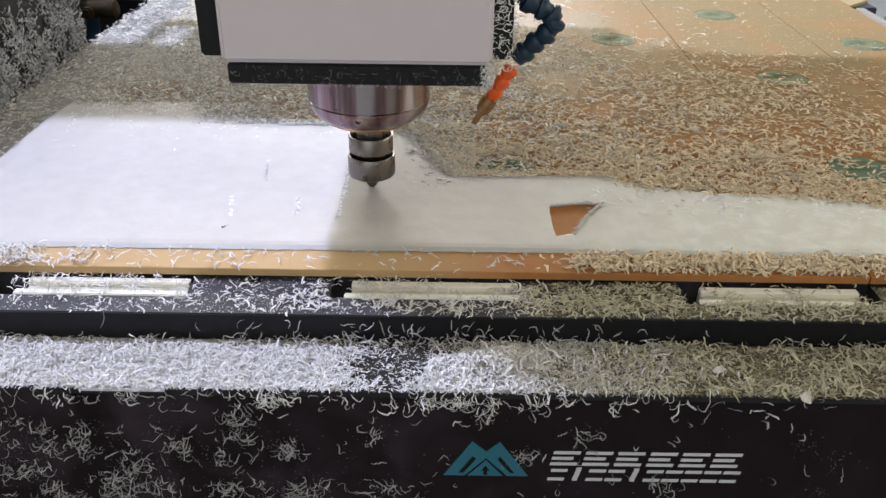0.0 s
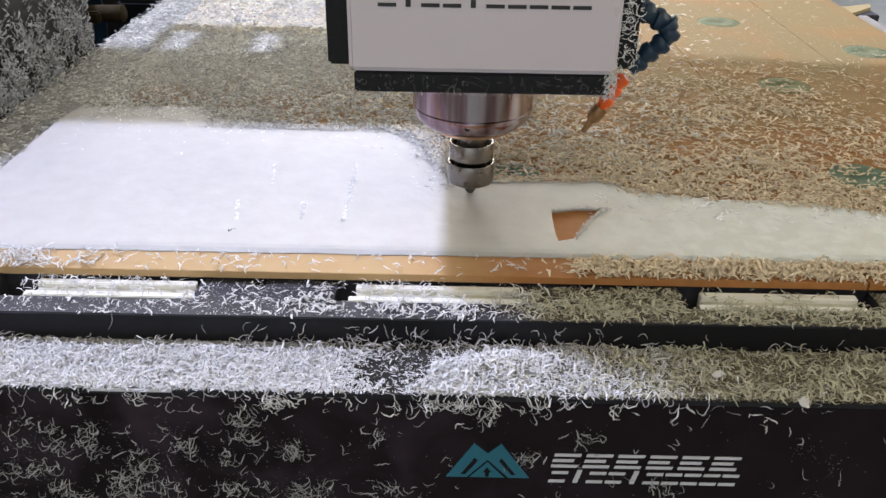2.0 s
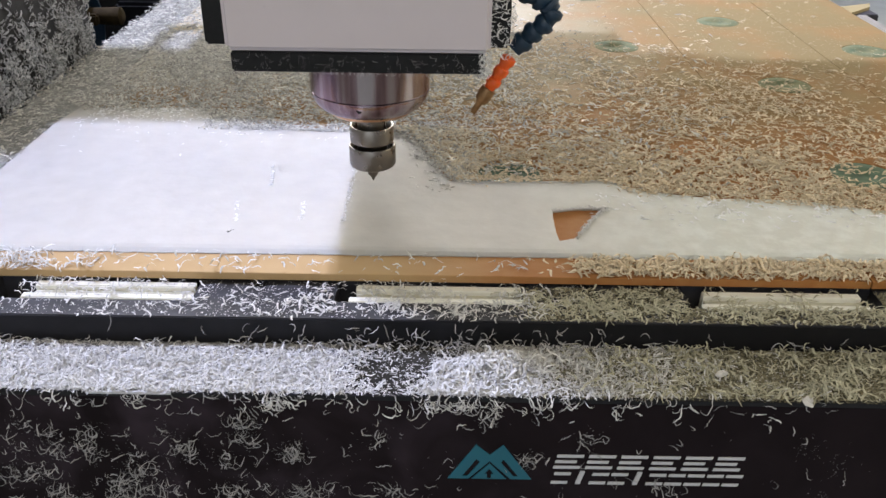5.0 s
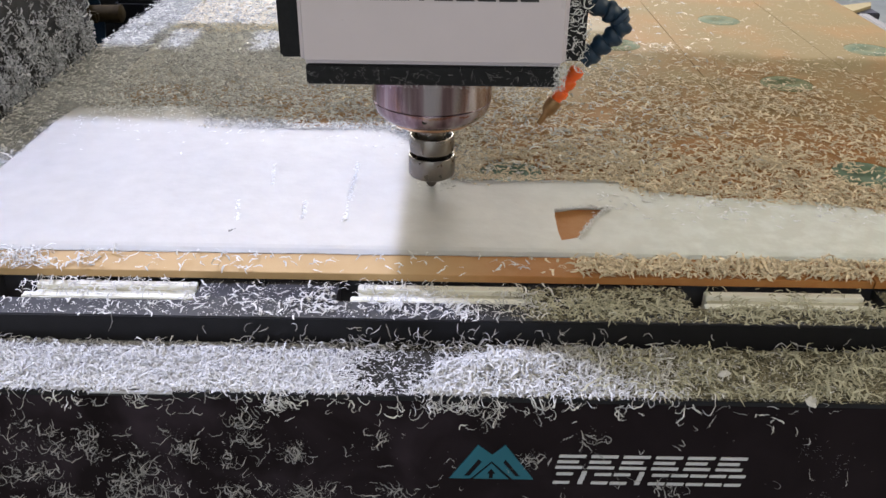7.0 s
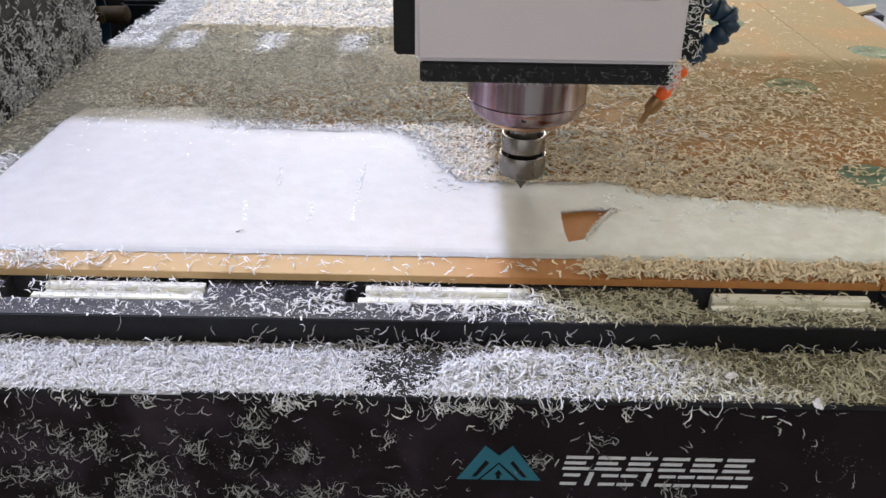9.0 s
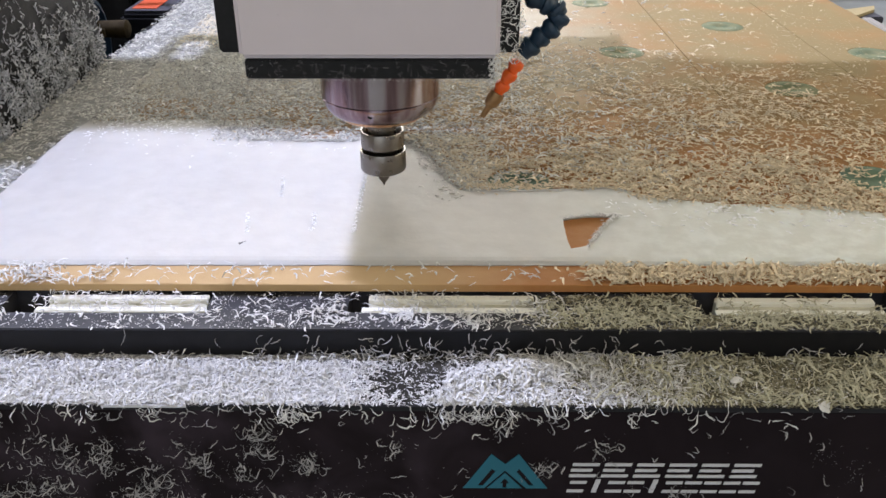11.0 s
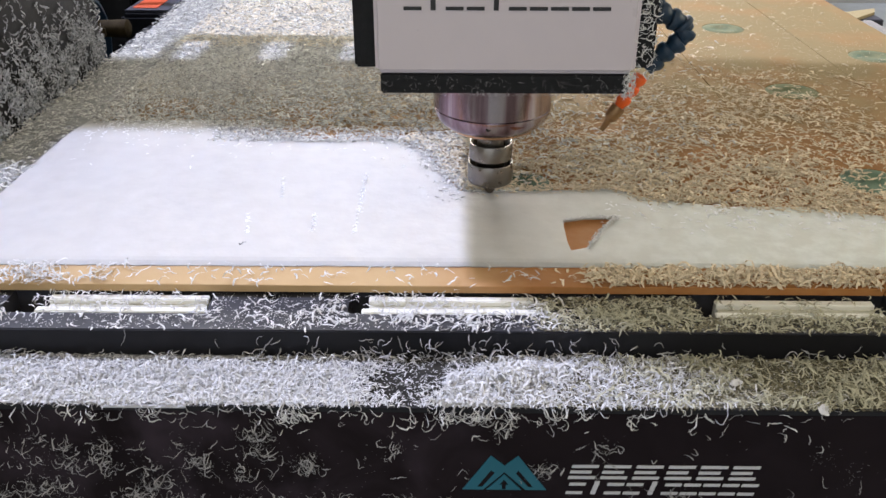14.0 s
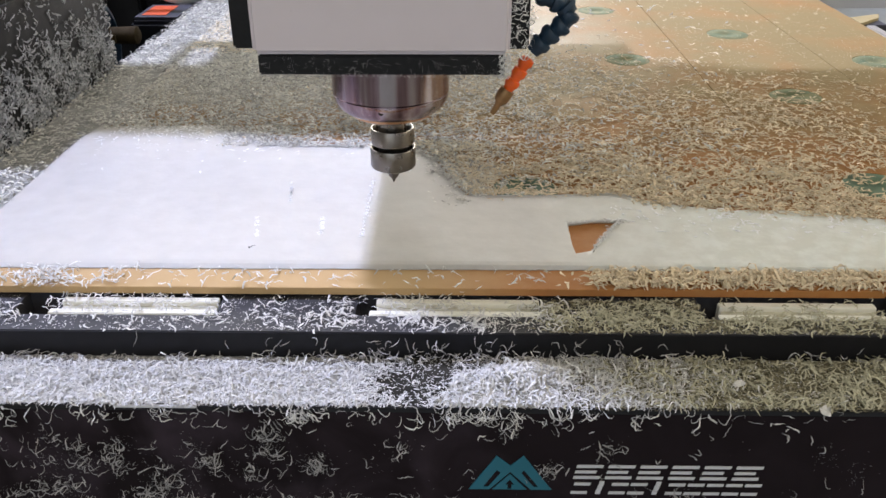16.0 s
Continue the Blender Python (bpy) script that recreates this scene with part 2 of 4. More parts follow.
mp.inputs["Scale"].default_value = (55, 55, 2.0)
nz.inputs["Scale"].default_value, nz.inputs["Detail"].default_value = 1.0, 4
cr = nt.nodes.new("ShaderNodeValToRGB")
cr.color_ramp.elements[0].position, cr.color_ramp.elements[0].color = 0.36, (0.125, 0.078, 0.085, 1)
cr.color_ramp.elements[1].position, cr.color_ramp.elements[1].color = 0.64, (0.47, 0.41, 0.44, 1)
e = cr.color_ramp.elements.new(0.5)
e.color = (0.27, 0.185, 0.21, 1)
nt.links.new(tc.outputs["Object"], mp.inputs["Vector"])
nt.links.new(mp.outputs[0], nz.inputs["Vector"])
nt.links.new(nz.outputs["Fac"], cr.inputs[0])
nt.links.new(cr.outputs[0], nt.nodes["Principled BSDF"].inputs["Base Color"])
M_NUT = material("worn_nickel_steel", (0.25, 0.225, 0.20), 0.30, metal=1.0, vary=0.1, scale=120, bump=0.05, bump_scale=700)
M_DARKSTEEL = material("dark_tool_steel", (0.24, 0.21, 0.19), 0.35, metal=1.0, vary=0.1)
M_COPPER = material("copper_ring", (0.80, 0.47, 0.28), 0.3, metal=1.0, vary=0.1)
M_BLUE = material("dark_blue_plastic", (0.007, 0.030, 0.062), 0.45, vary=0.15, scale=150)
M_ORANGE = material("orange_plastic", (0.92, 0.13, 0.012), 0.4, vary=0.08, scale=150)
M_BRASS = material("tarnished_brass", (0.38, 0.22, 0.10), 0.4, metal=0.8, vary=0.15, scale=200)
M_GREEN = material("dark_green_plastic", (0.025, 0.075, 0.042), 0.5, vary=0.25, scale=90, second=(0.14, 0.21, 0.13))
M_GREEN_DUSTY = material("dusty_green_plastic", (0.085, 0.135, 0.080), 0.7, scale=55, second=(0.25, 0.23, 0.12), spec=0.15, stain=30)
M_RAILDUST = material("powder_coated_grime", (0.50, 0.50, 0.47), 0.8, scale=60, second=(0.24, 0.24, 0.23), stain=14, bump=0.3, bump_scale=400, spec=0.15)
M_GROOVE = material("greyer_ivory_plastic", (0.68, 0.66, 0.54), 0.6, scale=120, second=(0.44, 0.42, 0.33), spec=0.2)
M_TEAL = material("teal_print", (0.003, 0.115, 0.165), 0.5, vary=0.05)
M_PRINT = material("white_print", (0.56, 0.56, 0.58), 0.5, vary=0.04)
M_INK = material("black_print", (0.015, 0.015, 0.015), 0.5, vary=0.05)
M_FLOOR = material("grey_concrete", (0.36, 0.38, 0.36), 0.6, vary=0.12, scale=8, bump=0.2, bump_scale=60)
M_WALL = material("pale_workshop_wall", (0.38, 0.37, 0.35), 0.8, vary=0.06, scale=3)
M_MOTORBLUE = material("blue_motor_paint", (0.020, 0.058, 0.11), 0.45, vary=0.15)
M_TAN = material("oily_tan_casting", (0.045, 0.030, 0.015), 0.8, spec=0.05, vary=0.2, scale=60)
M_COUPLING = material("tan_oily_casting", (0.070, 0.050, 0.024), 0.8, spec=0.1, vary=0.3, scale=70)
M_RED = material("orange_red_label", (0.75, 0.12, 0.04), 0.5, vary=0.08)
M_PAPER = material("grey_white_plastic", (0.30, 0.28, 0.25), 0.7, vary=0.04)
M_BELLOWS = material("black_rubber_bellows", (0.008, 0.008, 0.010), 0.7, vary=0.1, spec=0.2)
M_FRAME = material("dark_grey_frame_paint", (0.07, 0.07, 0.085), 0.5, vary=0.1, scale=30)
M_CRATE = material("dull_green_plastic", (0.06, 0.12, 0.05), 0.5, vary=0.15, scale=20)
M_PIPE = material("grey_white_hose", (0.55, 0.55, 0.53), 0.5, vary=0.08)

# ---- builders ----


def mesh_of(bm, name, mat, smooth=False):
    me = bpy.data.meshes.new(name)
    bmesh.ops.recalc_face_normals(bm, faces=bm.faces)
    bm.to_mesh(me)
    bm.free()
    me.materials.append(mat)
    if smooth:
        me.shade_smooth()
        me.set_sharp_from_angle(angle=radians(40))
    return me


def part(name, bm, mat, parent=None, label="", smooth=False):
    ob = new(name, mesh_of(bm, name, mat, smooth))
    ob.parent = parent
    if label:
        ob["label"] = label
    return ob


def holder(name, m=None):
    ob = new(name)
    ob.empty_display_size = 0.05
    if m is not None:
        ob.matrix_basis = m
    return ob


def box(x0, x1, y0, y1, z0, z1, bevel=0.0, seg=2, bm=None):
    b = bmesh.new()
    bmesh.ops.create_cube(b, size=1.0, matrix=Matrix.LocRotScale(((x0 + x1) / 2, (y0 + y1) / 2, (z0 + z1) / 2), None, (x1 - x0, y1 - y0, z1 - z0)))
    if bevel:
        bmesh.ops.bevel(b, geom=b.edges[:], offset=bevel, segments=seg, affect="EDGES", clamp_overlap=True)
    if bm is None:
        return b
    return joined(bm, b)


def joined(bm, other):
    me = bpy.data.meshes.new("tmp")
    other.to_mesh(me)
    other.free()
    bm.from_mesh(me)
    bpy.data.meshes.remove(me)
    return bm


def lathe(profile, seg=48, m=None):
    """A turned body: profile of (radius, z) from the bottom up."""
    b = bmesh.new()
    rings = []
    for r, z in profile:
        rings.append([b.verts.new((r * math.cos(2 * math.pi * i / seg), r * math.sin(2 * math.pi * i / seg), z)) for i in range(seg)])
    for a, c in zip(rings, rings[1:]):
        for i in range(seg):
            b.faces.new((a[i], a[(i + 1) % seg], c[(i + 1) % seg], c[i]))
    b.faces.new(rings[0][::-1])
    b.faces.new(rings[-1])
    if m is not None:
        b.transform(m)
    return b


def plate(outline, holes, z0, z1):
    """A flat plate of any outline with holes that go through it."""
    from mathutils import geometry
    pts, edges = [], []
    for loop in [outline] + holes:
        s = len(pts)
        pts += [Vector(p) for p in loop]
        edges += [(s + i, s + (i + 1) % len(loop)) for i in range(len(loop))]
    v, e, f, _, _, _ = geometry.delaunay_2d_cdt(pts, edges, [], 0, 1e-6)

    def inside(p, loop):
        c = False
        for (x1, y1), (x2, y2) in zip(loop, loop[1:] + loop[:1]):
            if (y1 > p[1]) != (y2 > p[1]) and p[0] < (x2 - x1) * (p[1] - y1) / (y2 - y1) + x1:
                c = not c
        return c
    b = bmesh.new()
    vs = [b.verts.new((p[0], p[1], z1)) for p in v]
    for t in f:
        cen = sum((v[i] for i in t), Vector((0, 0))) / len(t)
        if inside(cen, outline) and not any(inside(cen, h) for h in holes):
            b.faces.new([vs[i] for i in t])
    for x in [x for x in b.verts if not x.link_faces]:
        b.verts.remove(x)
    bmesh.ops.recalc_face_normals(b, faces=b.faces)
    r = bmesh.ops.extrude_face_region(b, geom=b.faces[:])
    bmesh.ops.translate(b, vec=(0, 0, z0 - z1), verts=[g for g in r["geom"] if isinstance(g, bmesh.types.BMVert)])
    return b


def ring(cx, cy, r, n=24, wob=0.0):
    return [(cx + r * (1 + wob * math.sin(3 * a + cx * 40)) * math.cos(a), cy + r * math.sin(a)) for a in (2 * math.pi * i / n for i in range(n))]


def rect(x0, x1, y0, y1):
    return [(x0, y0), (x1, y0), (x1, y1), (x0, y1)]


def rough(points, step=0.006, amp=0.0015, seed=0.0):
    """An outline with torn, uneven edges between its corners."""
    out = []
    for a, c in zip(points, points[1:] + points[:1]):
        a, c = Vector(a), Vector(c)
        n = max(1, int((c - a).length / step))
        d = (c - a).normalized()
        side = Vector((-d.y, d.x))
        for i in range(n):
            p = a.lerp(c, i / n)
            k = noise.noise((p.x * 60 + seed, p.y * 60, seed)) + 0.6 * noise.noise((p.x * 220, p.y * 220, seed))
            p = p + side * k * amp
            out.append((p.x, p.y))
    return out


RNG = np.random.default_rng(7)


def shavings(name, pos, normal, length, width, curl, tilt, label, mat=None, lift=0.0, K=6, flat=1.0):
    """Many curled ribbons of plastic, each with thickness, lying on a surface with that normal; K cross-sections each."""
    n = len(pos)
    L = RNG.uniform(length[0], length[1], n) * RNG.uniform(0.6, 1.0, n)
    W = RNG.uniform(width[0], width[1], n)
    turn = RNG.uniform(-curl, curl, n)
    head = RNG.uniform(0, 2 * math.pi, n)
    pitch = np.abs(RNG.normal(0, tilt, n))
    bend = RNG.normal(0, 0.35 + curl * 0.15, n)
    s = np.linspace(-0.5, 0.5, K)
    kink = (0.16 + 0.07 * curl) * math.sqrt(6 / K)
    ang = turn[:, None] * s[None, :] + head[:, None] + np.cumsum(RNG.normal(0, kink, (n, K)), 1)
    step = L[:, None] / (K - 1)
    x = np.cumsum(np.cos(ang) * step, 1)
    y = np.cumsum(np.sin(ang) * step, 1)
    x, y = x - x.mean(1, keepdims=True), y - y.mean(1, keepdims=True)
    along = (s[None, :] + 0.5)
    wave = RNG.normal(0, 0.05, (n, K)) * L[:, None]
    z = flat * (wave + along * L[:, None] * np.sin(pitch)[:, None] * 0.8 + np.sin(along * math.pi) * L[:, None] * 0.25 * np.abs(bend)[:, None])
    c = np.stack([x, y, z], 2)
    nx, ny = -np.sin(ang), np.cos(ang)
    taper = np.interp(s, (-0.5, -0.3, -0.1, 0.1, 0.3, 0.5), (0.35, 0.85, 1.0, 1.0, 0.8, 0.3))[None, :] if K > 2 else np.ones((1, 2))
    hw = W[:, None] * 0.5 * taper
    roll = RNG.uniform(-0.4, 0.4, n)[:, None]
    side = np.stack([nx * np.cos(roll), ny * np.cos(roll), np.sin(roll) + 0 * nx], 2)
    up = np.stack([-nx * np.sin(roll), -ny * np.sin(roll), np.cos(roll) + 0 * nx], 2)
    th = (W[:, None] * 0.13 * taper)[..., None]
    v = np.stack([c - side * hw[..., None], c + side * hw[..., None], c + up * th], 2)
    v[..., 2] -= np.minimum(0, v[..., 2].reshape(n, -1).min(1))[:, None, None]
    N = Vector(normal).normalized()
    q = np.array(N.to_track_quat("Z", "Y").to_matrix())
    v = v @ q.T + (np.asarray(pos) + np.array(N) * lift)[:, None, None, :]
    base = (np.arange(n) * K * 3)[:, None, None]
    k = np.arange(K - 1)[None, :, None] * 3
    quads = []
    for i in range(3):
        j = (i + 1) % 3
        quads.append(np.stack([base[..., 0] + k[..., 0] + i, base[..., 0] + k[..., 0] + j, base[..., 0] + k[..., 0] + 3 + j, base[..., 0] + k[..., 0] + 3 + i], 2))
    quads = np.stack(quads, 2).reshape(-1, 4)
    me = bpy.data.meshes.new(name)
    me.vertices.add(n * K * 3)
    me.vertices.foreach_set("co", v.reshape(-1).astype(np.float32))
    me.loops.add(len(quads) * 4)
    me.loops.foreach_set("vertex_index", quads.reshape(-1).astype(np.int32))
    me.polygons.add(len(quads))
    me.polygons.foreach_set("loop_start", (np.arange(len(quads)) * 4).astype(np.int32))
    me.update(calc_edges=True)
    me.shade_flat()
    me.materials.append(mat or M_CHIP)
    ob = new(name, me)
    return tagged(ob, label, "shavings", kind="stuff")


def spread(n, x, y, density=None, cell=0.0):
    """n random places in a rectangle, thinned by a density from 0 to 1."""
    got = np.zeros((0, 2))
    while len(got) < n:
        p = np.stack([RNG.uniform(*x, 4 * n + 50), RNG.uniform(*y, 4 * n + 50)], 1)
        if density:
            p = p[RNG.uniform(0, 1, len(p)) < density(p[:, 0], p[:, 1])]
        got = np.concatenate([got, p])
    return got[:n]


def clump(x, y, f, seed):
    """Smooth patchy weight from 0 to 1."""
    a = np.sin(x * f + seed) * np.sin(y * f * 1.3 + seed * 1.7) + np.sin(x * f * 2.3 + y * f * 1.1 + seed * 3.1) * 0.7 + np.sin(-x * f * 1.7 + y * f * 2.9 + seed) * 0.5
    return np.clip(0.5 + a / 2.4, 0, 1)


def bump_band(v, a, b, soft):
    """1 between a and b, fading over soft at both ends."""
    return np.clip((v - a) / soft + 0.5, 0, 1) * np.clip((b - v) / soft + 0.5, 0, 1)

# ---- the workshop shell ----
SHEET, BOARD, TABLE, LEDGE, FACE, LIP = 0.862, 0.859, 0.848, 0.8219, -0.2977, -0.2273


def room():
    f = tagged(part("floor", box(-4.2, 4.2, -4.2, 5.2, -0.1, 0.0), M_FLOOR), "grey concrete workshop floor", "floor", kind="structure")
    # two of these ceiling openings are added for the fills
    b = plate(rect(-4.2, 4.2, -4.2, 5.2), [rect(-2.56, -1.02, 0.45, 2.06), rect(-1.8, 3.0, -3.95, -1.05), rect(-0.85, 3.4, 1.6, 4.4)], 4.40, 4.55)
    tagged(part("ceiling", b, M_WALL), "pale workshop ceiling with openings made for the lamps", "ceiling", kind="structure")
    # openings here and in the west wall are added for fill lamps
    b = plate(rect(-4.2, 4.2, 0, 4.4), [rect(-2.75, 0.95, 1.15, 3.25)], 0, 0.2)
    b.transform(Matrix.Translation((0, 5.2, 0)) @ pose(0, 0, 0, 90))
    tagged(part("wall_north", b, M_WALL), "pale painted workshop wall with an opening added for fill light", "wall", kind="structure")
    b = plate(rect(-4.0, 5.0, 0, 4.4), [rect(0.35, 4.05, 0.95, 2.85)], 0, 0.2)
    b.transform(Matrix.Translation((-4.2, 0, 0)) @ pose(0, 0, 0, 90, 0, 90))
    tagged(part("wall_west", b, M_WALL), "pale painted workshop wall with an opening added for fill light", "wall", kind="structure")
    # opening added to go with the east fill
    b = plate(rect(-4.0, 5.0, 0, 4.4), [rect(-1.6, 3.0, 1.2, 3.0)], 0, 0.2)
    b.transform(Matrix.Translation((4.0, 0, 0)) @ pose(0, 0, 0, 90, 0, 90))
    tagged(part("wall_east", b, M_WALL), "pale workshop wall with an opening added for fill light", "wall", kind="structure")
    # doorway added behind the view for the south fill
    b = plate(rect(-4.2, 4.2, 0, 4.4), [rect(-2.6, 0.8, 0.02, 3.1)], 0, 0.2)
    b.transform(Matrix.Translation((0, -4.0, 0)) @ pose(0, 0, 0, 90))
    tagged(part("wall_south", b, M_WALL), "pale workshop wall with a doorway added for fill light", "wall", kind="structure")


room()

# ---- the machine bed ----


def machine_bed():
    bed = tagged(holder("machine_bed"), "black steel bed of a router table dusted with shavings", "machine bed")
    pockets = [rect(-0.334, -0.1495, -0.2026, -0.1648), rect(-0.025, 0.1456, -0.2016, -0.1648), rect(0.2858, 0.460, -0.2045, -0.1658)]
    pockets += [ring(0.2015, -0.1725, 0.008, 12), ring(-0.0946, -0.1715, 0.007, 12)]
    part("top_plate", plate(rect(-0.515, 0.90, LIP, -0.1), pockets, LEDGE + 0.0002, TABLE), M_RAILTOP, bed)
    part("lip_face", box(-0.514, 0.899, LIP - 0.0016, LIP - 0.0002, LEDGE + 0.0004, TABLE - 0.0008), M_BLACK, bed)
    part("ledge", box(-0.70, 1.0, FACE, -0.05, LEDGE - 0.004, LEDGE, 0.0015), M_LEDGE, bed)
    part("nosing", box(-0.70, 1.0, FACE - 0.0008, FACE + 0.0030, LEDGE - 0.0041, LEDGE + 0.0004, 0.0003), M_BLACK, bed)
    # the edge's glint, put in as a thin white strip
    part("edge_glint", box(-0.2115, -0.1435, FACE - 0.0012, FACE + 0.0016, LEDGE - 0.0014, LEDGE + 0.0008, 0.0003), M_PRINT, bed, "bright glint along the ledge's edge")
    panel = part("front_panel", box(-0.70, 1.0, FACE + 0.0006, FACE + 0.03, 0.25, LEDGE - 0.0042, 0.001), M_PANEL, bed)
    part("bed_frame", box(-0.60, 0.92, -0.18, 2.5, 0.30, 0.80, 0.004), M_BLACK, bed)
    for x in (-0.55, 0.85):
        for y in (-0.1, 2.2):
            part("leg", box(x - 0.05, x + 0.05, y - 0.05, y + 0.05, 0, 0.30, 0.004), M_BLACK, bed)
    # printed marks on the panel: a twin peak and rows of plain bars
    up = Matrix.Translation((0, FACE + 0.0006, 0)) @ pose(0, 0, 0, 90)
    up = up @ Matrix.Translation((0.075, 1.2505, 0)) @ Matrix.Diagonal((0.9805, 0.9805, 1, 1)) @ Matrix.Translation((-0.075, -1.2505, 0))
    peaks = [(0.077, 0.7255), (0.1005, 0.7635), (0.1125, 0.7525), (0.1235, 0.7635), (0.149, 0.7255), (0.131, 0.7255), (0.1125, 0.7455), (0.095, 0.7255)]
    b = plate(peaks, [[(0.0895, 0.7285), (0.0940, 0.7285), (0.1045, 0.7445), (0.1012, 0.7475)], [(0.1222, 0.7440), (0.1335, 0.7285), (0.1375, 0.7285), (0.1243, 0.7475)]], 0.0, 0.0006)
    b.transform(up)
    part("printed_peak", b, M_TEAL, panel, "teal twin peak print")
    b = plate([(0.0975, 0.7255), (0.1275, 0.7255), (0.1125, 0.7430)], [[(0.1108, 0.7260), (0.1142, 0.7260), (0.1142, 0.7310), (0.1165, 0.7310), (0.1125, 0.7370), (0.1085, 0.7310), (0.1108, 0.7310)]], 0.0, 0.0006)
    b.transform(up)
    part("printed_peak", b, M_TEAL, panel, "teal twin peak print")

    def bar(x, z, w, h, lean):
        b = plate([(x, z), (x + w, z), (x + w + lean, z + h), (x + lean, z + h)], [], 0.0, 0.0006)
        b.transform(up)
        part("printed_bar", b, M_PRINT, panel, "white print")
    for i in range(6):
        for k in range(3):
            bar(0.1665 + 0.0271 * i + 0.0012 * k, 0.7385 + 0.0062 * k, 0.0225 if k != 1 else 0.018, 0.0030, 0.0007)
    for i in range(10):
        narrow = i in (1, 4)
        for k in ((0, 2) if not narrow else (0, 1, 2)):
            w, o, h = (0.0042, 0.005, 0.0049) if narrow else (0.0140, 0.0, 0.0030)
            bar(0.1655 + 0.01630 * i + o + 0.0012 * k, 0.7212 + 0.0049 * k, w, h, 0.0007)
    return bed


def sealing_strip(x0, x1, y):
    """A channel of ivory plastic: two flat rails with a groove between."""
    ob = tagged(holder("sealing_strip"), "ivory plastic sealing channel set in a black pocket", "strip", group="strips in the bed")
    part("rail", box(x0, x1, y - 0.0118, y - 0.0032, LEDGE + 0.0002, TABLE + 0.0008, 0.0008), M_IVORY, ob)
    part("rail", box(x0 - 0.005, x1 + 0.002, y - 0.0315, y - 0.0235, LEDGE + 0.0002, TABLE + 0.0008, 0.0008), M_IVORY, ob)
    part("web", box(x0 + 0.001, x1 - 0.001, y - 0.0234, y - 0.0119, LEDGE + 0.0002, TABLE - 0.0042), M_GROOVE, ob, "darker ivory groove")
    return ob


machine_bed()
for x0, x1, yb in ((-0.2966, -0.1525, -0.1697), (-0.0074, 0.1412, -0.1697), (0.3035, 0.4447, -0.1722)):
    sealing_strip(x0, x1, yb)


# ---- the sacrificial board ----
HOLES = [(0.573, 0.400), (0.576, 0.781), (0.355, 0.601), (0.775, 0.592), (0.144, 0.054), (0.551, 0.068), (-0.089, 0.610), (0.355, 0.980), (-0.089, 0.980), (-0.292, 0.795)]


def sacrificial_board():
    board = tagged(holder("sacrificial_board"), "orange-brown fibreboard bed with green capped holes, strewn with shavings", "board")
    cols = [(-0.416, 0.4562), (0.4578, 0.689), (0.6906, 0.862)]
    rows = [(-0.1715, 1.25), (1.2515, 2.4)]
    for x0, x1 in cols:
        for y0, y1 in rows:
            hs = [ring(x, y, 0.0385, 36) for x, y in HOLES if x0 < x < x1 and y0 < y < y1]
            pb = plate(rect(x0, x1, y0, y1), hs, 0.8518, BOARD)
            front = [e for e in pb.edges if all(abs(v.co.y + 0.1715) < 1e-5 and abs(v.co.z - BOARD) < 1e-5 for v in e.verts)]
            if front:
                bmesh.ops.bevel(pb, geom=front, offset=0.0006, segments=1, affect="EDGES")
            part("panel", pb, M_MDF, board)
    for x, y in HOLES:
        b = lathe([(0.0381, -0.0075), (0.0381, -0.0028), (0.0366, -0.0020), (0.014, -0.0022), (0.0115, -0.0040), (0.0001, -0.0040)], 32, Matrix.Translation((x, y, BOARD + 0.0021)))
        near = y < 0.2
        part("cap", b, M_GREEN if near else M_GREEN_DUSTY, board, "scuffed dark green plastic cap" if near else "green plastic cap filmed with dust", smooth=True)
    part("base_sheet", box(-0.416, 0.860, -0.160, 2.4, TABLE + 0.0002, 0.8512), M_MDF_EDGE, board)
    return board


sacrificial_board()


def edge_rail(name, x0, x1, z, mat, label):
    b = box(x0, x1, -0.14, 2.45, 0.801, z, 0.003)
    return tagged(part(name, b, mat), label, "rail")


edge_rail("edge_rail", -0.503, -0.4172, 0.859, M_RAILDUST, "dull aluminium edge rail buried in shavings")
tagged(part("fence_strip", box(0.8635, 0.882, -0.10, 0.845, 0.801, 0.8610, 0.002), M_PAPER), "greyish plastic fence strip along the board's edge", "strip")
tagged(part("packing_block", box(0.864, 0.925, 0.880, 0.925, 0.8005, 0.8528, 0.002), M_FRAME), "dark grey steel packing block on the bed frame", "block")
b = plate([(0.8635, 0.868), (0.922, 0.921), (0.936, 0.954), (0.8635, 0.920)], [], 0.853, 0.8590)
tagged(part("offcut", b, M_TONGUE), "yellowish fibreboard offcut beside the table", "offcut")
tagged(part("side_frame", box(0.89, 1.25, -0.1, 2.4, 0.30, 0.66, 0.005), M_FRAME), "dark grey steel side frame of the machine", "frame")
tagged(part("crate", box(1.86, 2.2, 2.30, 2.7, 0.0, 0.42, 0.02), M_CRATE), "dull green plastic crate on the floor", "crate")


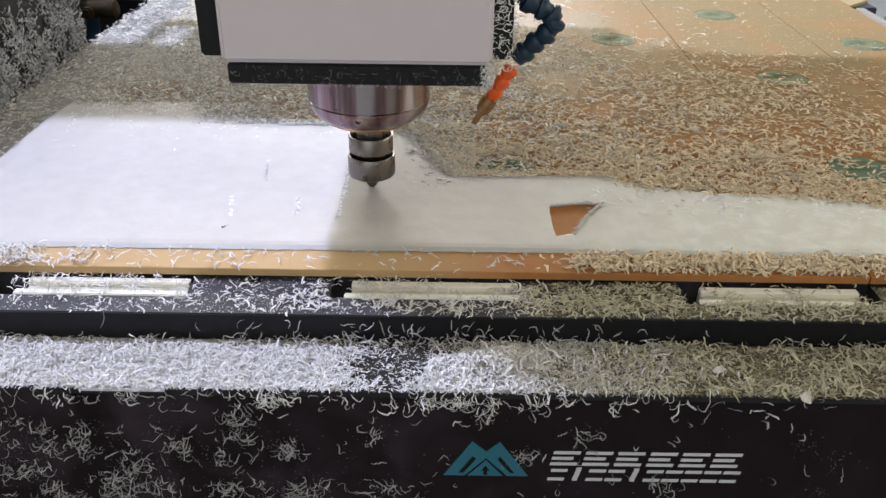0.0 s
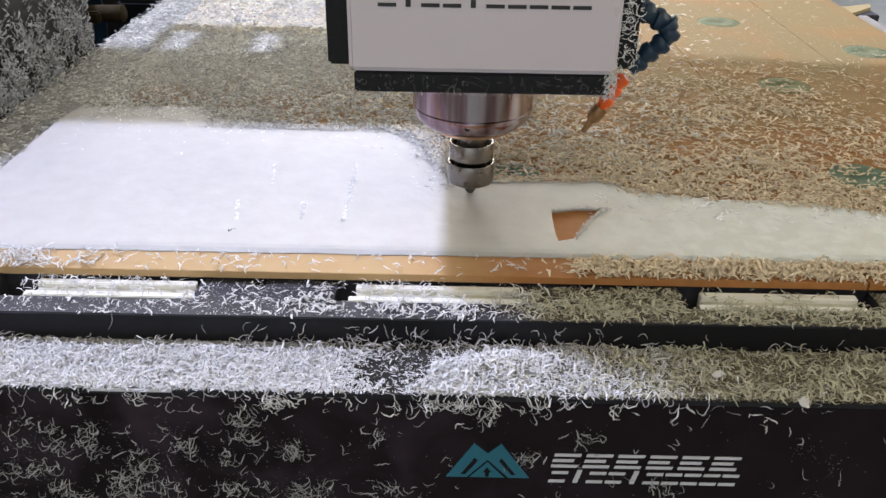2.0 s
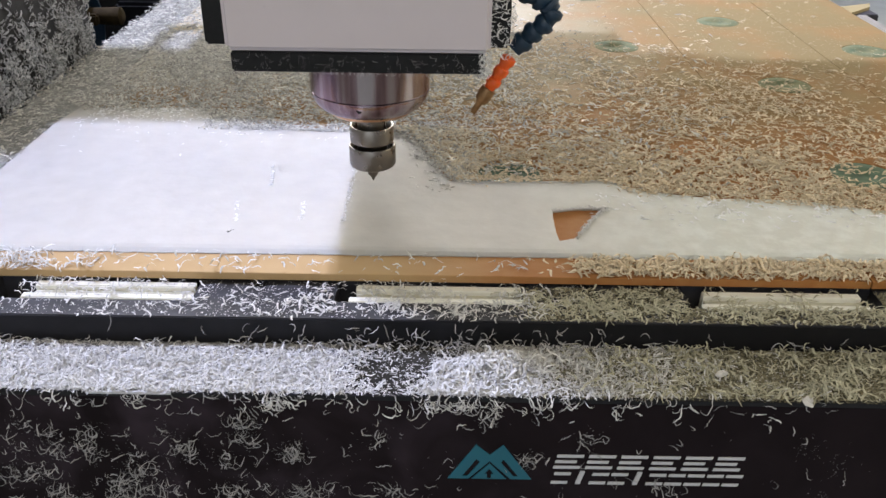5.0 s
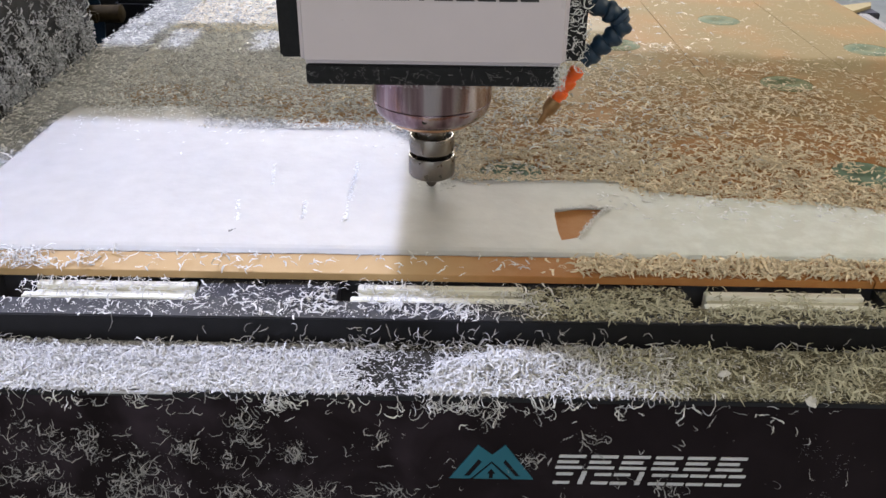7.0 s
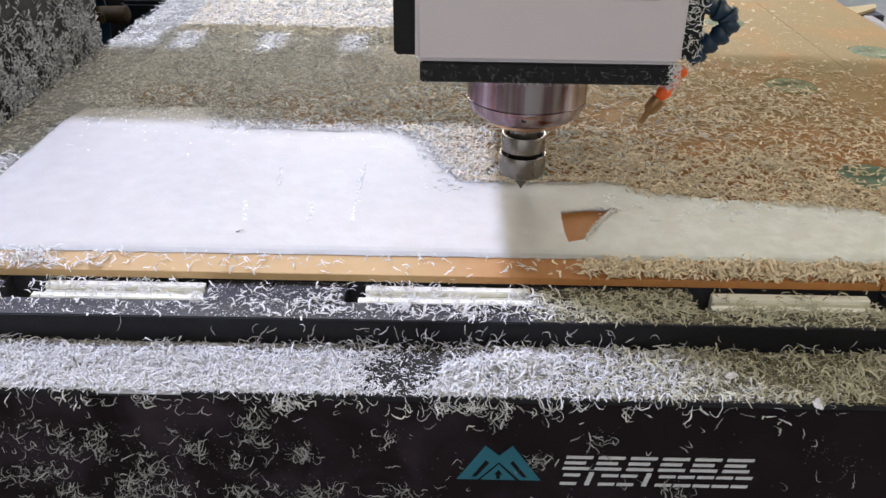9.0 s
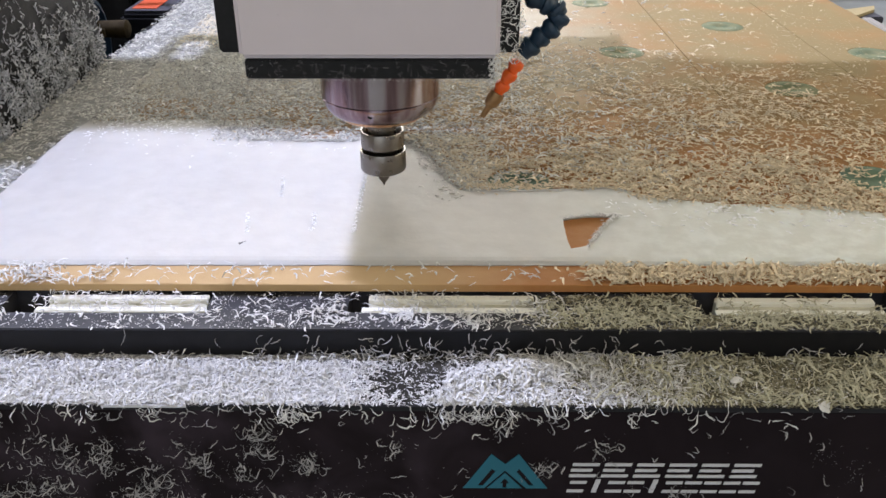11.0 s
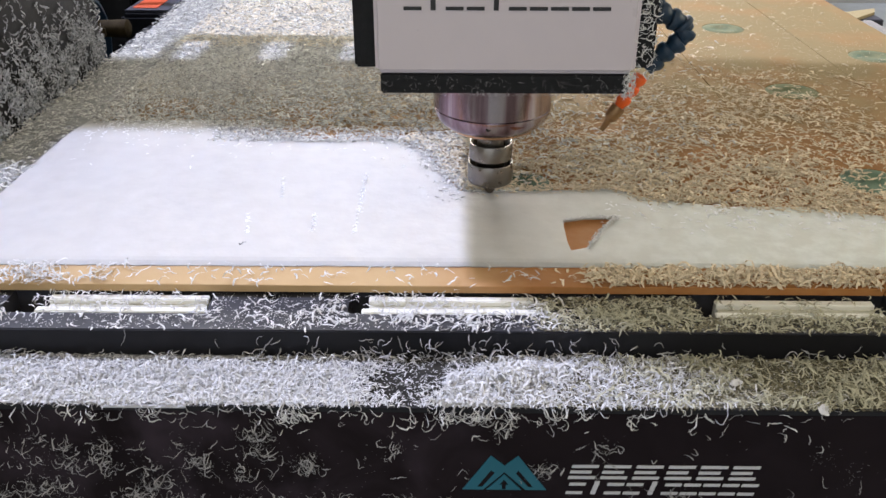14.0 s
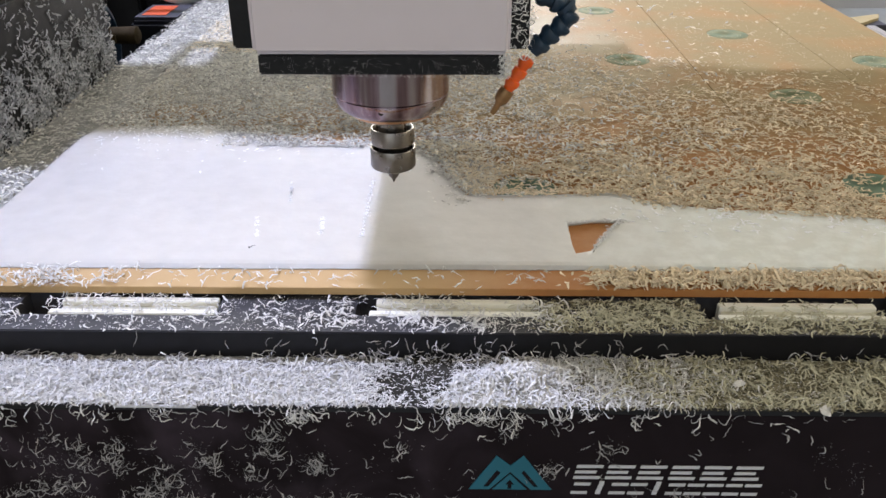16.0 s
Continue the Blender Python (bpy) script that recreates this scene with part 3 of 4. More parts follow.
# ---- the white work sheet ----
def sweep(points, r, seed):
    """A thin uneven ridge along a line."""
    b = bmesh.new()
    rings = []
    for i, p in enumerate(points):
        a, c = Vector(points[max(i - 1, 0)]), Vector(points[min(i + 1, len(points) - 1)])
        d = (c - a).normalized()
        side = Vector((-d.y, d.x, 0))
        k = r * (0.55 + 0.9 * abs(noise.noise((p[0] * 150, p[1] * 150, seed))) + 0.25)
        m = Vector((p[0], p[1], SHEET))
        rings.append([b.verts.new(m + side * k - Vector((0, 0, 0.0004))), b.verts.new(m + Vector((0, 0, k * 0.9))), b.verts.new(m - side * k - Vector((0, 0, 0.0004)))])
    for a, c in zip(rings, rings[1:]):
        for i in range(3):
            b.faces.new((a[i], a[(i + 1) % 3], c[(i + 1) % 3], c[i]))
    b.faces.new(rings[0])
    b.faces.new(rings[-1][::-1])
    return b


def work_sheet():
    plan = [(-0.430, -0.1385), (0.72, -0.1365), (0.72, -0.050), (0.535, -0.032), (0.445, -0.008), (0.354, -0.007), (0.279, 0.013), (0.246, 0.036), (0.207, 0.030),
            (0.148, 0.027), (0.110, 0.027), (0.075, 0.029), (0.058, 0.078), (0.036, 0.142), (0.003, 0.182), (-0.09, 0.184), (-0.184, 0.188), (-0.263, 0.255), (-0.42, 0.249), (-0.430, 0.19)]
    hole = [(0.182, -0.042), (0.208, -0.035), (0.234, -0.035), (0.219, -0.062), (0.199, -0.102), (0.182, -0.108), (0.1805, -0.075)]
    b = plate(rough(plan, 0.007, 0.0016, 3.0), [rough(hole, 0.004, 0.0008, 5.0)], BOARD + 0.0003, SHEET)
    # the front margin thins out towards its edge
    for y in (-0.1245, -0.1310):
        bmesh.ops.bisect_plane(b, geom=b.verts[:] + b.edges[:] + b.faces[:], plane_co=(0, y, 0), plane_no=(0, 1, 0))
    for v in b.verts:
        if v.co.z > SHEET - 1e-5 and v.co.y < -0.1250:
            v.co.z = SHEET - 0.0005 if v.co.y > -0.1315 else BOARD + 0.0011
    ob = part("plastic_sheet", b, M_SHEET, None)
    for line, r, seed in (([(0.078, 0.029), (0.110, 0.027), (0.148, 0.027), (0.207, 0.031), (0.246, 0.037), (0.275, 0.014)], 0.0011, 2.0), ([(0.1815, -0.045), (0.182, -0.042), (0.208, -0.035), (0.236, -0.035), (0.219, -0.062), (0.199, -0.102)], 0.0007, 7.0)):
        part("torn_lip", sweep(rough(line, 0.004, 0.0007, seed)[:-int(math.dist(line[0], line[-1]) / 0.004) or None], r, seed), M_CHIP, ob, "white torn ridge", smooth=True)
    return tagged(ob, "thick milky white plastic sheet with torn edge being milled", "plastic sheet")


work_sheet()


# ---- the gantry, above the view but for its upright ----
def gantry():
    g = tagged(holder("gantry"), "gantry with a dark upright caked in shavings, its unseen parts made pale", "gantry")
    part("upright", box(-0.80, -0.512, 0.12, 0.535, 0.42, 1.03, 0.006), M_BLACK, g, "dark upright caked in shavings")
    part("post", box(-0.80, -0.70, 0.38, 0.535, 1.031, 1.2995, 0.004), M_BLACK, g)
    part("upright", box(1.0, 1.2, 0.36, 0.535, 0.42, 1.2995, 0.006), M_BLACK, g)
    # unseen; placed by the shadow band that they cast on the board
    part("flange", box(-0.80, 1.2, 0.308, 0.620, 1.300, 1.313, 0.003), M_GANTRY, g)
    part("beam", box(-0.80, 1.2, 0.400, 0.620, 1.3132, 1.44, 0.006), M_GANTRY, g)
    # unseen plate, added so that its holes cast the three light spots
    holes = [rect(x - 0.022, x + 0.022, 0.571, 0.682) for x in (-0.4985, -0.360, -0.225)]
    part("spot_plate", plate([(-0.605, 0.542), (0.23, 0.542), (0.23, 0.727), (-0.5435, 0.727), (-0.5435, 0.585), (-0.605, 0.585)], holes, 1.100, 1.104), M_GANTRY, g)
    for x in (-0.5305, 0.20):
        part("bracket", box(x - 0.006, x + 0.006, 0.545, 0.563, 1.1042, 1.2998, 0.002), M_GANTRY, g)
    return g


GANTRY = gantry()


# ---- the spindle head; its own origin is the cutter's tip ----
def spindle_head():
    h = tagged(holder("spindle_head"), "white covered router spindle head with steel collet and cutter", "spindle head")
    # cover and carriage run up out of view to lengthen the head's shadow
    cover = part("cover", box(-0.1085, 0.1155, -0.140, -0.131, 0.1800, 1.20, 0.004, 3), M_COVER, h, "plain white lacquered cover")
    part("skirt", box(-0.1045, 0.1115, -0.138, -0.131, 0.162, 0.1795, 0.0015), M_BAND, h, "black rubber skirt")
    part("carriage", box(-0.127, 0.132, -0.1305, 0.235, 0.183, 1.20, 0.002), M_BAND, h, "black carriage plate")
    # unseen block, added to keep the skylight off the board's right side
    part("shade_block", box(-0.127, 0.132, 0.3355, 0.68, 0.59, 1.25, 0.004), M_BAND, h)
    for i in range(10):
        x = -0.0830 + 0.0175 * i
        narrow = i in (1, 4)
        for k in ((0, 2) if not narrow else (0, 1, 2)):
            w, o = (0.0042, 0.005) if narrow else (0.0150, 0.0)
            z, hh = 0.2345 + 0.0058 * k, (0.0058 if narrow else 0.0030)
            part("printed_bar", box(x + o, x + o + w, -0.1406, -0.1398, z, z + hh), M_INK, cover, "black print")
    body = [(0.040, 0.0850), (0.0475, 0.0860), (0.0530, 0.0893), (0.0575, 0.0940), (0.0602, 0.1000), (0.0611, 0.1045), (0.0612, 0.1055), (0.0604, 0.1062), (0.0615, 0.1070), (0.0615, 0.19)]
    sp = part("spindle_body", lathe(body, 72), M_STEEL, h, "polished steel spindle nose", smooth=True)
    part("seal_ring", lathe([(0.030, 0.0815), (0.0430, 0.0820), (0.0458, 0.0845), (0.0462, 0.0858), (0.042, 0.0862)], 56), M_COPPER, sp, "copper coloured seal ring", smooth=True)
    # black plug for the hole, with its inner shade as colour
    b = lathe([(0.0026, 0), (0.0026, 0.004), (0.0001, 0.004)], 14, Matrix.Translation((-0.006, -0.0558, 0.1000)) @ pose(0, 0, 0, 90))
    part("vent_hole", b, M_PIT, sp)
    stem = [(0.0150, 0.0300), (0.0158, 0.0310), (0.0158, 0.0560), (0.0150, 0.0565), (0.0150, 0.0825)]
    part("stem", lathe(stem, 48), M_NUT, h, "nickel steel collet stem", smooth=True)
    hold = [(0.0160, 0.0462), (0.0222, 0.0466), (0.0232, 0.0476), (0.0232, 0.0640), (0.0228, 0.0648), (0.0216, 0.0648), (0.0208, 0.0640), (0.0200, 0.0560), (0.0162, 0.0555)]
    part("tool_holder", lathe(hold, 56), M_NUT, h, "nickel steel tool holder", smooth=True)
    nut = [(0.0120, 0.0182), (0.0205, 0.0184), (0.0240, 0.0205), (0.0247, 0.0222), (0.0247, 0.0420), (0.0243, 0.0428), (0.0232, 0.0428), (0.0224, 0.0420), (0.0215, 0.0330), (0.0162, 0.0325)]
    part("collet_nut", lathe(nut, 56), M_NUT, h, "worn round collet nut", smooth=True)
    cut = [(0.0004, 0.0), (0.0025, 0.0045), (0.0058, 0.0085), (0.0060, 0.0170), (0.0060, 0.0190)]
    b = lathe(cut, 20)
    for v in b.verts:
        if v.co.z < 0.012 and v.co.y > 0.001:
            v.co.y *= 0.35
    part("cutter", b, M_DARKSTEEL, h, "dark steel cutter", smooth=True)
    # jointed coolant hose
    def at(x, z):
        return (0.030 + (x - 0.030) * 0.938, -0.070, z + 0.0225 - (z - 0.15) * 0.05)
    hose = part("air_hose", lathe([(0.005, 0.0), (0.0095, 0.002), (0.0095, 0.018), (0.005, 0.020)], 20, Matrix.Translation(at(0.142, 0.215))), M_BLUE, h, "jointed blue and orange air hose", smooth=True)
    path = [at(*p) for p in ((0.146, 0.212), (0.153, 0.199), (0.166, 0.192), (0.177, 0.188), (0.1835, 0.181), (0.178, 0.170), (0.168, 0.162), (0.158, 0.153), (0.149, 0.143))]
    orange = [at(*p) for p in ((0.1435, 0.1345), (0.1375, 0.1240), (0.1305, 0.1130))]
    tail, tip = at(0.1245, 0.1035), at(0.1105, 0.0805)

    def bead(p, q, r, name, mat):
        p, q = Vector(p), Vector(q)
        d = q - p
        prof = [(r * 0.60, -d.length * 0.62), (r * 0.94, -d.length * 0.50), (r, -d.length * 0.30), (r * 0.98, -d.length * 0.02), (r * 0.76, d.length * 0.20), (r * 0.70, d.length * 0.40), (r * 0.66, d.length * 0.62)]
        part(name, lathe(prof, 18, Matrix.Translation((p + q) / 2) @ d.to_track_quat("Z", "Y").to_matrix().to_4x4()), mat, hose, smooth=True)
    for p, q in zip(path, path[1:]):
        bead(p, q, 0.0102, "link", M_BLUE)
    for p, q in zip(orange, orange[1:] + [tail]):
        bead(p, q, 0.0072, "orange_link", M_ORANGE)
    d = Vector(tip) - Vector(tail)
    prof = [(0.0072, 0), (0.0076, 0.006), (0.0066, 0.013), (0.0032, 0.0175), (0.0026, 0.0285), (0.0012, 0.0288)]
    part("nozzle", lathe(prof, 18, Matrix.Translation(tail) @ d.to_track_quat("Z", "Y").to_matrix().to_4x4()), M_BRASS, hose, "tarnished brass nozzle", smooth=True)
    return h


HEAD = spindle_head()


# ---- behind the upright: drive motor and hose; beyond the far corner: floor clutter ----
def drive_motor():
    m = tagged(holder("drive_motor", pose(-0.676, 0.88, 0.800)), "blue and tan electric drive motor in shade", "motor")
    side = pose(0, 0, 0, 0, 90, 0)
    part("shell", lathe([(0.080, -0.14), (0.094, -0.13), (0.096, 0.000), (0.093, 0.014), (0.084, 0.016), (0.080, -0.012)], 44, side), M_MOTORBLUE, m, "blue shell", smooth=True)
    # the hub's black stands for the shade inside the shell
    part("hub", lathe([(0.060, -0.0115), (0.058, -0.006), (0.036, -0.004), (0.030, 0.012), (0.014, 0.015)], 32, side), M_BLACK, m, "hub blackened for the shell's dark inside", smooth=True)
    part("coupling", lathe([(0.012, 0.020), (0.016, 0.024), (0.018, 0.088), (0.012, 0.092)], 20, Matrix.Translation((0, 0, 0.030)) @ side), M_COUPLING, m, "oily tan coupling", smooth=True)
    part("coupling_arm", box(0.020, 0.052, -0.034, -0.0185, 0.018, 0.040, 0.004), M_COUPLING, m, "oily tan arm")
    part("rim", lathe([(0.0965, -0.10), (0.0995, -0.095), (0.0995, -0.06), (0.0965, -0.055)], 44, side), M_TAN, m, smooth=True)
    part("mount", box(-0.13, 0.02, -0.07, 0.09, -0.19, -0.0970, 0.004), M_BLACK, m)
    part("bracket", box(-0.05, 0.05, -0.07, 0.20, -0.50, -0.1905, 0.004), M_BLACK, m)
    return m


def terminal_box():
    m = tagged(holder("terminal_box", pose(-0.605, 1.10, 0.74)), "dark terminal box with orange label plate", "terminal box")
    part("case", box(-0.055, 0.055, -0.07, 0.09, -0.44, 0.082, 0.008), M_BLACK, m)
    part("lid", box(-0.050, 0.050, -0.055, 0.080, 0.0825, 0.0885, 0.003), M_FRAME, m)
    part("label_plate", box(-0.036, 0.018, -0.035, 0.060, 0.0888, 0.0900), M_RED, m, "orange label")
    return m


def bellows_cover():
    m = tagged(holder("bellows_cover", pose(-0.74, 1.42, 0.30)), "pleated black rubber bellows cover", "bellows")
    for k in range(9):
        part("pleat", box(-0.22 + 0.05 * k, -0.172 + 0.05 * k, -0.03 * (k % 2), 0.12, -0.30, 0.95, 0.006), M_BELLOWS, m)
    return m


drive_motor()
terminal_box()
bellows_cover()
# black block standing in for the dark under the machine
tagged(part("plinth", box(-1.0, -0.62, 0.60, 2.3, 0.0, 0.60, 0.01), M_BELLOWS), "black block beside the bed, added for the dark behind it", "plinth")
hose = bpy.data.curves.new("hose", "CURVE")
hose.dimensions, hose.bevel_depth, hose.bevel_resolution = "3D", 0.013, 4
sp = hose.splines.new("BEZIER")
sp.bezier_points.add(2)
for p, co in zip(sp.bezier_points, ((-0.68, 1.12, 0.93), (-0.59, 1.11, 0.862), (-0.48, 1.07, 0.874))):
    p.co, p.handle_left_type, p.handle_right_type = co, "AUTO", "AUTO"
hose.materials.append(M_PIPE)
tagged(new("hose", hose), "grey-white plastic hose lying over the edge rail", "hose")

# ---- shavings, surface by surface ----


def on(xy, z, pile=0.0):
    zz = np.full(len(xy), z) + RNG.uniform(0, 1, len(xy)) ** 1.5 * pile
    return np.stack([xy[:, 0], xy[:, 1], zz], 1)


def strew():
    def ledge(x, y):
        back = np.clip((LIP - 0.004 - y) / 0.024, 0.12, 1)
        left = bump_band(x - 0.25 * (y - FACE), -0.9, -0.020, 0.05) * (0.70 + 0.30 * clump(x, y, 40, 1)) * back
        mid = bump_band(x, -0.03, 0.10, 0.03) * (0.20 * clump(x, y * 3, 30, 4) ** 2 + 0.42 * np.clip((FACE + 0.020 - y) / 0.012, 0, 1) * clump(x, y, 60, 2))
        pile = bump_band(x - (y + 0.298) * 0.5, 0.078, 0.27, 0.04) * (0.45 + 0.55 * clump(x, y, 55, 2)) * np.clip(1.1 - np.maximum(0, x - 0.12) * 3.2, 0.28, 1)
        right = 0.42 * bump_band(x, 0.26, 1.0, 0.14) * (0.25 + 0.85 * clump(x, y, 35, 2))
        return np.clip(left + mid + pile + right, 0, 1)
    p = spread(19000, (-0.45, 0.60), (FACE + 0.001, LIP - 0.002), lambda x, y: np.clip(ledge(x, y) * (1 - 0.70 * (x > 0.15)) * (1 - 0.3 * bump_band(x, -0.025, 0.045, 0.03)), 0, 1))
    # the right end, mostly in the head's shadow, takes the shade-coloured copy
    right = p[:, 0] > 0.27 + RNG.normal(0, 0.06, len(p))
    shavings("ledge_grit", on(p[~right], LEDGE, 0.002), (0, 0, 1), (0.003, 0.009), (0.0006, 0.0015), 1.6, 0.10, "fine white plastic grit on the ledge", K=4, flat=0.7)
    shavings("ledge_grit", on(p[right], LEDGE, 0.002), (0, 0, 1), (0.003, 0.009), (0.0006, 0.0016), 1.6, 0.10, "fine plastic grit on the ledge in a shaded tone", M_CHIP_SHADED, K=4, flat=0.7)
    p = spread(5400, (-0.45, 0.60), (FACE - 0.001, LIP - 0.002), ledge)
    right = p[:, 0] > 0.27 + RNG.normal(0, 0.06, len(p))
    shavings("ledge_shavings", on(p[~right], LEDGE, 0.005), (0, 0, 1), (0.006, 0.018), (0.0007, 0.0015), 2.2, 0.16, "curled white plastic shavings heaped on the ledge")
    shavings("ledge_shavings", on(p[right], LEDGE, 0.006), (0, 0, 1), (0.009, 0.022), (0.0009, 0.0018), 2.2, 0.18, "curled plastic shavings on the ledge in a shaded tone", M_CHIP_SHADED)
    p = spread(190, (0.16, 0.60), (FACE + 0.002, LIP - 0.004), lambda x, y: 0.15 + 0.85 * clump(x, y, 35, 2))
    shavings("ledge_flakes", on(p, LEDGE, 0.005), (0, 0, 1), (0.008, 0.020), (0.0014, 0.0030), 2.0, 0.2, "larger flakes on the ledge in a shaded tone", M_CHIP_SHADED)
    p = np.array([(0.360, FACE - 0.0015, LEDGE + 0.0006), (0.3615, FACE + 0.001, LEDGE + 0.0006), (0.300, FACE + 0.030, LEDGE + 0.003), (0.445, FACE + 0.022, LEDGE + 0.003)])
    shavings("ledge_flakes", p, (0, -0.4, 0.9), (0.012, 0.016), (0.0045, 0.0070), 0.8, 0.3, "broad white flakes on the ledge")
    p = spread(2300, (0.02, 0.22), (FACE + 0.002, -0.236), lambda x, y: bump_band(x - (y + 0.28) * 0.6, 0.070, 0.135, 0.04) * (0.3 + 0.7 * clump(x, y, 60, 3)) * bump_band(y, -0.299, -0.254, 0.03))
    heap = on(p, LEDGE + 0.0005)
    heap[:, 2] += 0.015 * RNG.uniform(0, 1, len(p)) * np.exp(-((p[:, 0] - 0.112 - (p[:, 1] + 0.27) * 0.6) / 0.045) ** 2 - ((p[:, 1] + 0.266) / 0.020) ** 2)
    shavings("heaped_shavings", heap, (0, 0, 1), (0.005, 0.015), (0.0009, 0.0022), 2.8, 0.3, "white plastic shavings in a small heap")
    p = spread(15000, (0.10, 0.60), (FACE, LIP - 0.001), lambda x, y: bump_band(x, 0.16, 1, 0.08) * (0.5 + 0.5 * clump(x, y, 60, 6)))
    shavings("ledge_grains", on(p, LEDGE), (0, 0, 1), (0.001, 0.0036), (0.0008, 0.0020), 1.0, 0.05, "brown fibreboard dust on the ledge", M_GRAIN, K=2)
    p = spread(9000, (0.10, 0.60), (LIP + 0.001, -0.172), lambda x, y: bump_band(x, 0.15, 1, 0.05) * (0.4 + 0.6 * clump(x, y, 60, 6)) * ~((np.abs(y + 0.184) < 0.0195) & (np.abs(x - 0.372) < 0.088)))
    shavings("rail_grains", on(p, TABLE), (0, 0, 1), (0.001, 0.0034), (0.0007, 0.0018), 1.0, 0.05, "brown fibreboard dust on the rail", M_GRAIN, K=2)

    def rail(x, y):
        seam = np.exp(-((y + 0.203) / 0.014) ** 2)
        left = 0.10 * bump_band(x, -0.6, -0.04, 0.04)
        mid = 0.36 * bump_band(x, -0.05, 0.12, 0.04)
        right = 0.6 * bump_band(x, 0.12, 1.0, 0.05)
        return np.clip((left + mid + right) * (0.35 + 0.65 * seam) * (0.25 + 0.9 * clump(x, y, 45, 5)), 0, 1)
    p = spread(3000, (-0.45, 0.60), (LIP - 0.001, -0.173), rail)
    p = p[~(((np.abs(p[:, 1] + 0.184) < 0.0195)) & ((np.abs(p[:, 0] + 0.316) < 0.017) | (np.abs(p[:, 0] + 0.0165) < 0.009) | (np.abs(p[:, 0] - 0.2945) < 0.0105) | (np.abs(p[:, 0] - 0.4525) < 0.008)))]
    over = (np.abs(p[:, 1] + 0.186) < 0.017) & ((np.abs(p[:, 0] + 0.225) < 0.073) | (np.abs(p[:, 0] - 0.067) < 0.075) | (np.abs(p[:, 0] - 0.374) < 0.072))
    p = p[~(over & (RNG.uniform(0, 1, len(p)) < 0.78))]
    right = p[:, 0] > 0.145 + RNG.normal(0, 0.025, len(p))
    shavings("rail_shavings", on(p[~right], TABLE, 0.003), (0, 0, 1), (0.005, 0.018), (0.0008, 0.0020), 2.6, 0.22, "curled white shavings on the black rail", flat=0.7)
    shavings("rail_shavings", on(p[right], TABLE, 0.003), (0, 0, 1), (0.006, 0.019), (0.0008, 0.0020), 2.6, 0.2, "curled plastic shavings on the black rail in a shaded tone", M_CHIP_SHADED, flat=0.7)
    p = spread(330, (-0.31, 0.10), (-0.200, -0.168), lambda x, y: bump_band(x, -0.30, -0.17, 0.06) + 0.8 * bump_band(x, -0.005, 0.085, 0.04))
    shavings("strip_shavings", on(p, TABLE + 0.0008, 0.003), (0, 0, 1), (0.005, 0.016), (0.0006, 0.0014), 2.6, 0.25, "white shavings lying over the ivory channels")
    p = spread(5200, (-0.45, 0.60), (LIP + 0.001, -0.168), lambda x, y: 0.35 + 0.65 * clump(x, y, 50, 3))
    p = p[~((np.abs(p[:, 1] + 0.184) < 0.0205) & ((np.abs(p[:, 0] + 0.242) < 0.094) | (np.abs(p[:, 0] - 0.060) < 0.087) | (np.abs(p[:, 0] - 0.373) < 0.089)))]
    shavings("rail_dust", on(p, TABLE), (0, 0, 1), (0.0007, 0.0022), (0.0004, 0.0009), 1.0, 0.1, "fine white plastic dust on black steel", K=2)
    p = spread(21000, (-0.45, 0.60), (FACE, LIP - 0.002), lambda x, y: (0.35 + 0.65 * clump(x, y, 50, 6)) * (0.32 + bump_band(x, -0.6, -0.01, 0.05) + bump_band(x, 0.08, 0.22, 0.05)))
    shavings("ledge_dust", on(p, LEDGE), (0, 0, 1), (0.0008, 0.0028), (0.0004, 0.001), 1.0, 0.2, "fine white plastic dust on black steel", K=2)
    p = spread(210, (-0.45, 0.60), (LIP - 0.008, LIP - 0.001), lambda x, y: 0.12 + 0.88 * bump_band(x, -0.08, 0.22, 0.08))
    z = LEDGE + 0.001 + RNG.uniform(0, 1, len(p)) ** 2.5 * 0.018
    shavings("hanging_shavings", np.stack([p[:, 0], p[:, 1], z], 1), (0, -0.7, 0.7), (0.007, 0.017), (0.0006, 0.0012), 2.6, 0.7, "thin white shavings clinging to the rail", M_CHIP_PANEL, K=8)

    def strip(x, y):
        return np.clip(0.7 * bump_band(x, -0.6, -0.24, 0.10) * clump(x, y, 40, 2) + 0.05 + bump_band(x, 0.196, 1.0, 0.02) * bump_band(y, -0.168, -0.10, 0.016), 0, 1)
    p = spread(2300, (-0.45, 0.62), (-0.172, -0.140), strip)
    right = p[:, 0] > 0.15
    shavings("board_edge_shavings", on(p[~right], BOARD, 0.004), (0, 0, 1), (0.006, 0.016), (0.0009, 0.0020), 2.2, 0.3, "curled white shavings along the fibreboard edge")
    shavings("board_edge_shavings", on(p[right], BOARD, 0.004), (0, 0, 1), (0.007, 0.020), (0.0013, 0.0030), 1.8, 0.14, "curled shavings in the board's tint along its edge", M_CHIP_TINTED)

    def behind(x, y):
        left = np.clip(1.15 - (x + 0.43) * 0.55, 0.12, 1)
        far = np.clip(1.2 - np.maximum(0, y - 0.24) * (0.55 + 4.6 * np.clip(x + 0.1, 0, 1)), 0.035, 1)
        out = np.clip(1.15 - np.maximum(0, x - 0.45) * 2.0, 0.12, 1)
        back = 2.5 * bump_band(y, 0.63, 2, 0.05) * np.clip(0.95 - (x + 0.43) * 1.7, 0, 1)
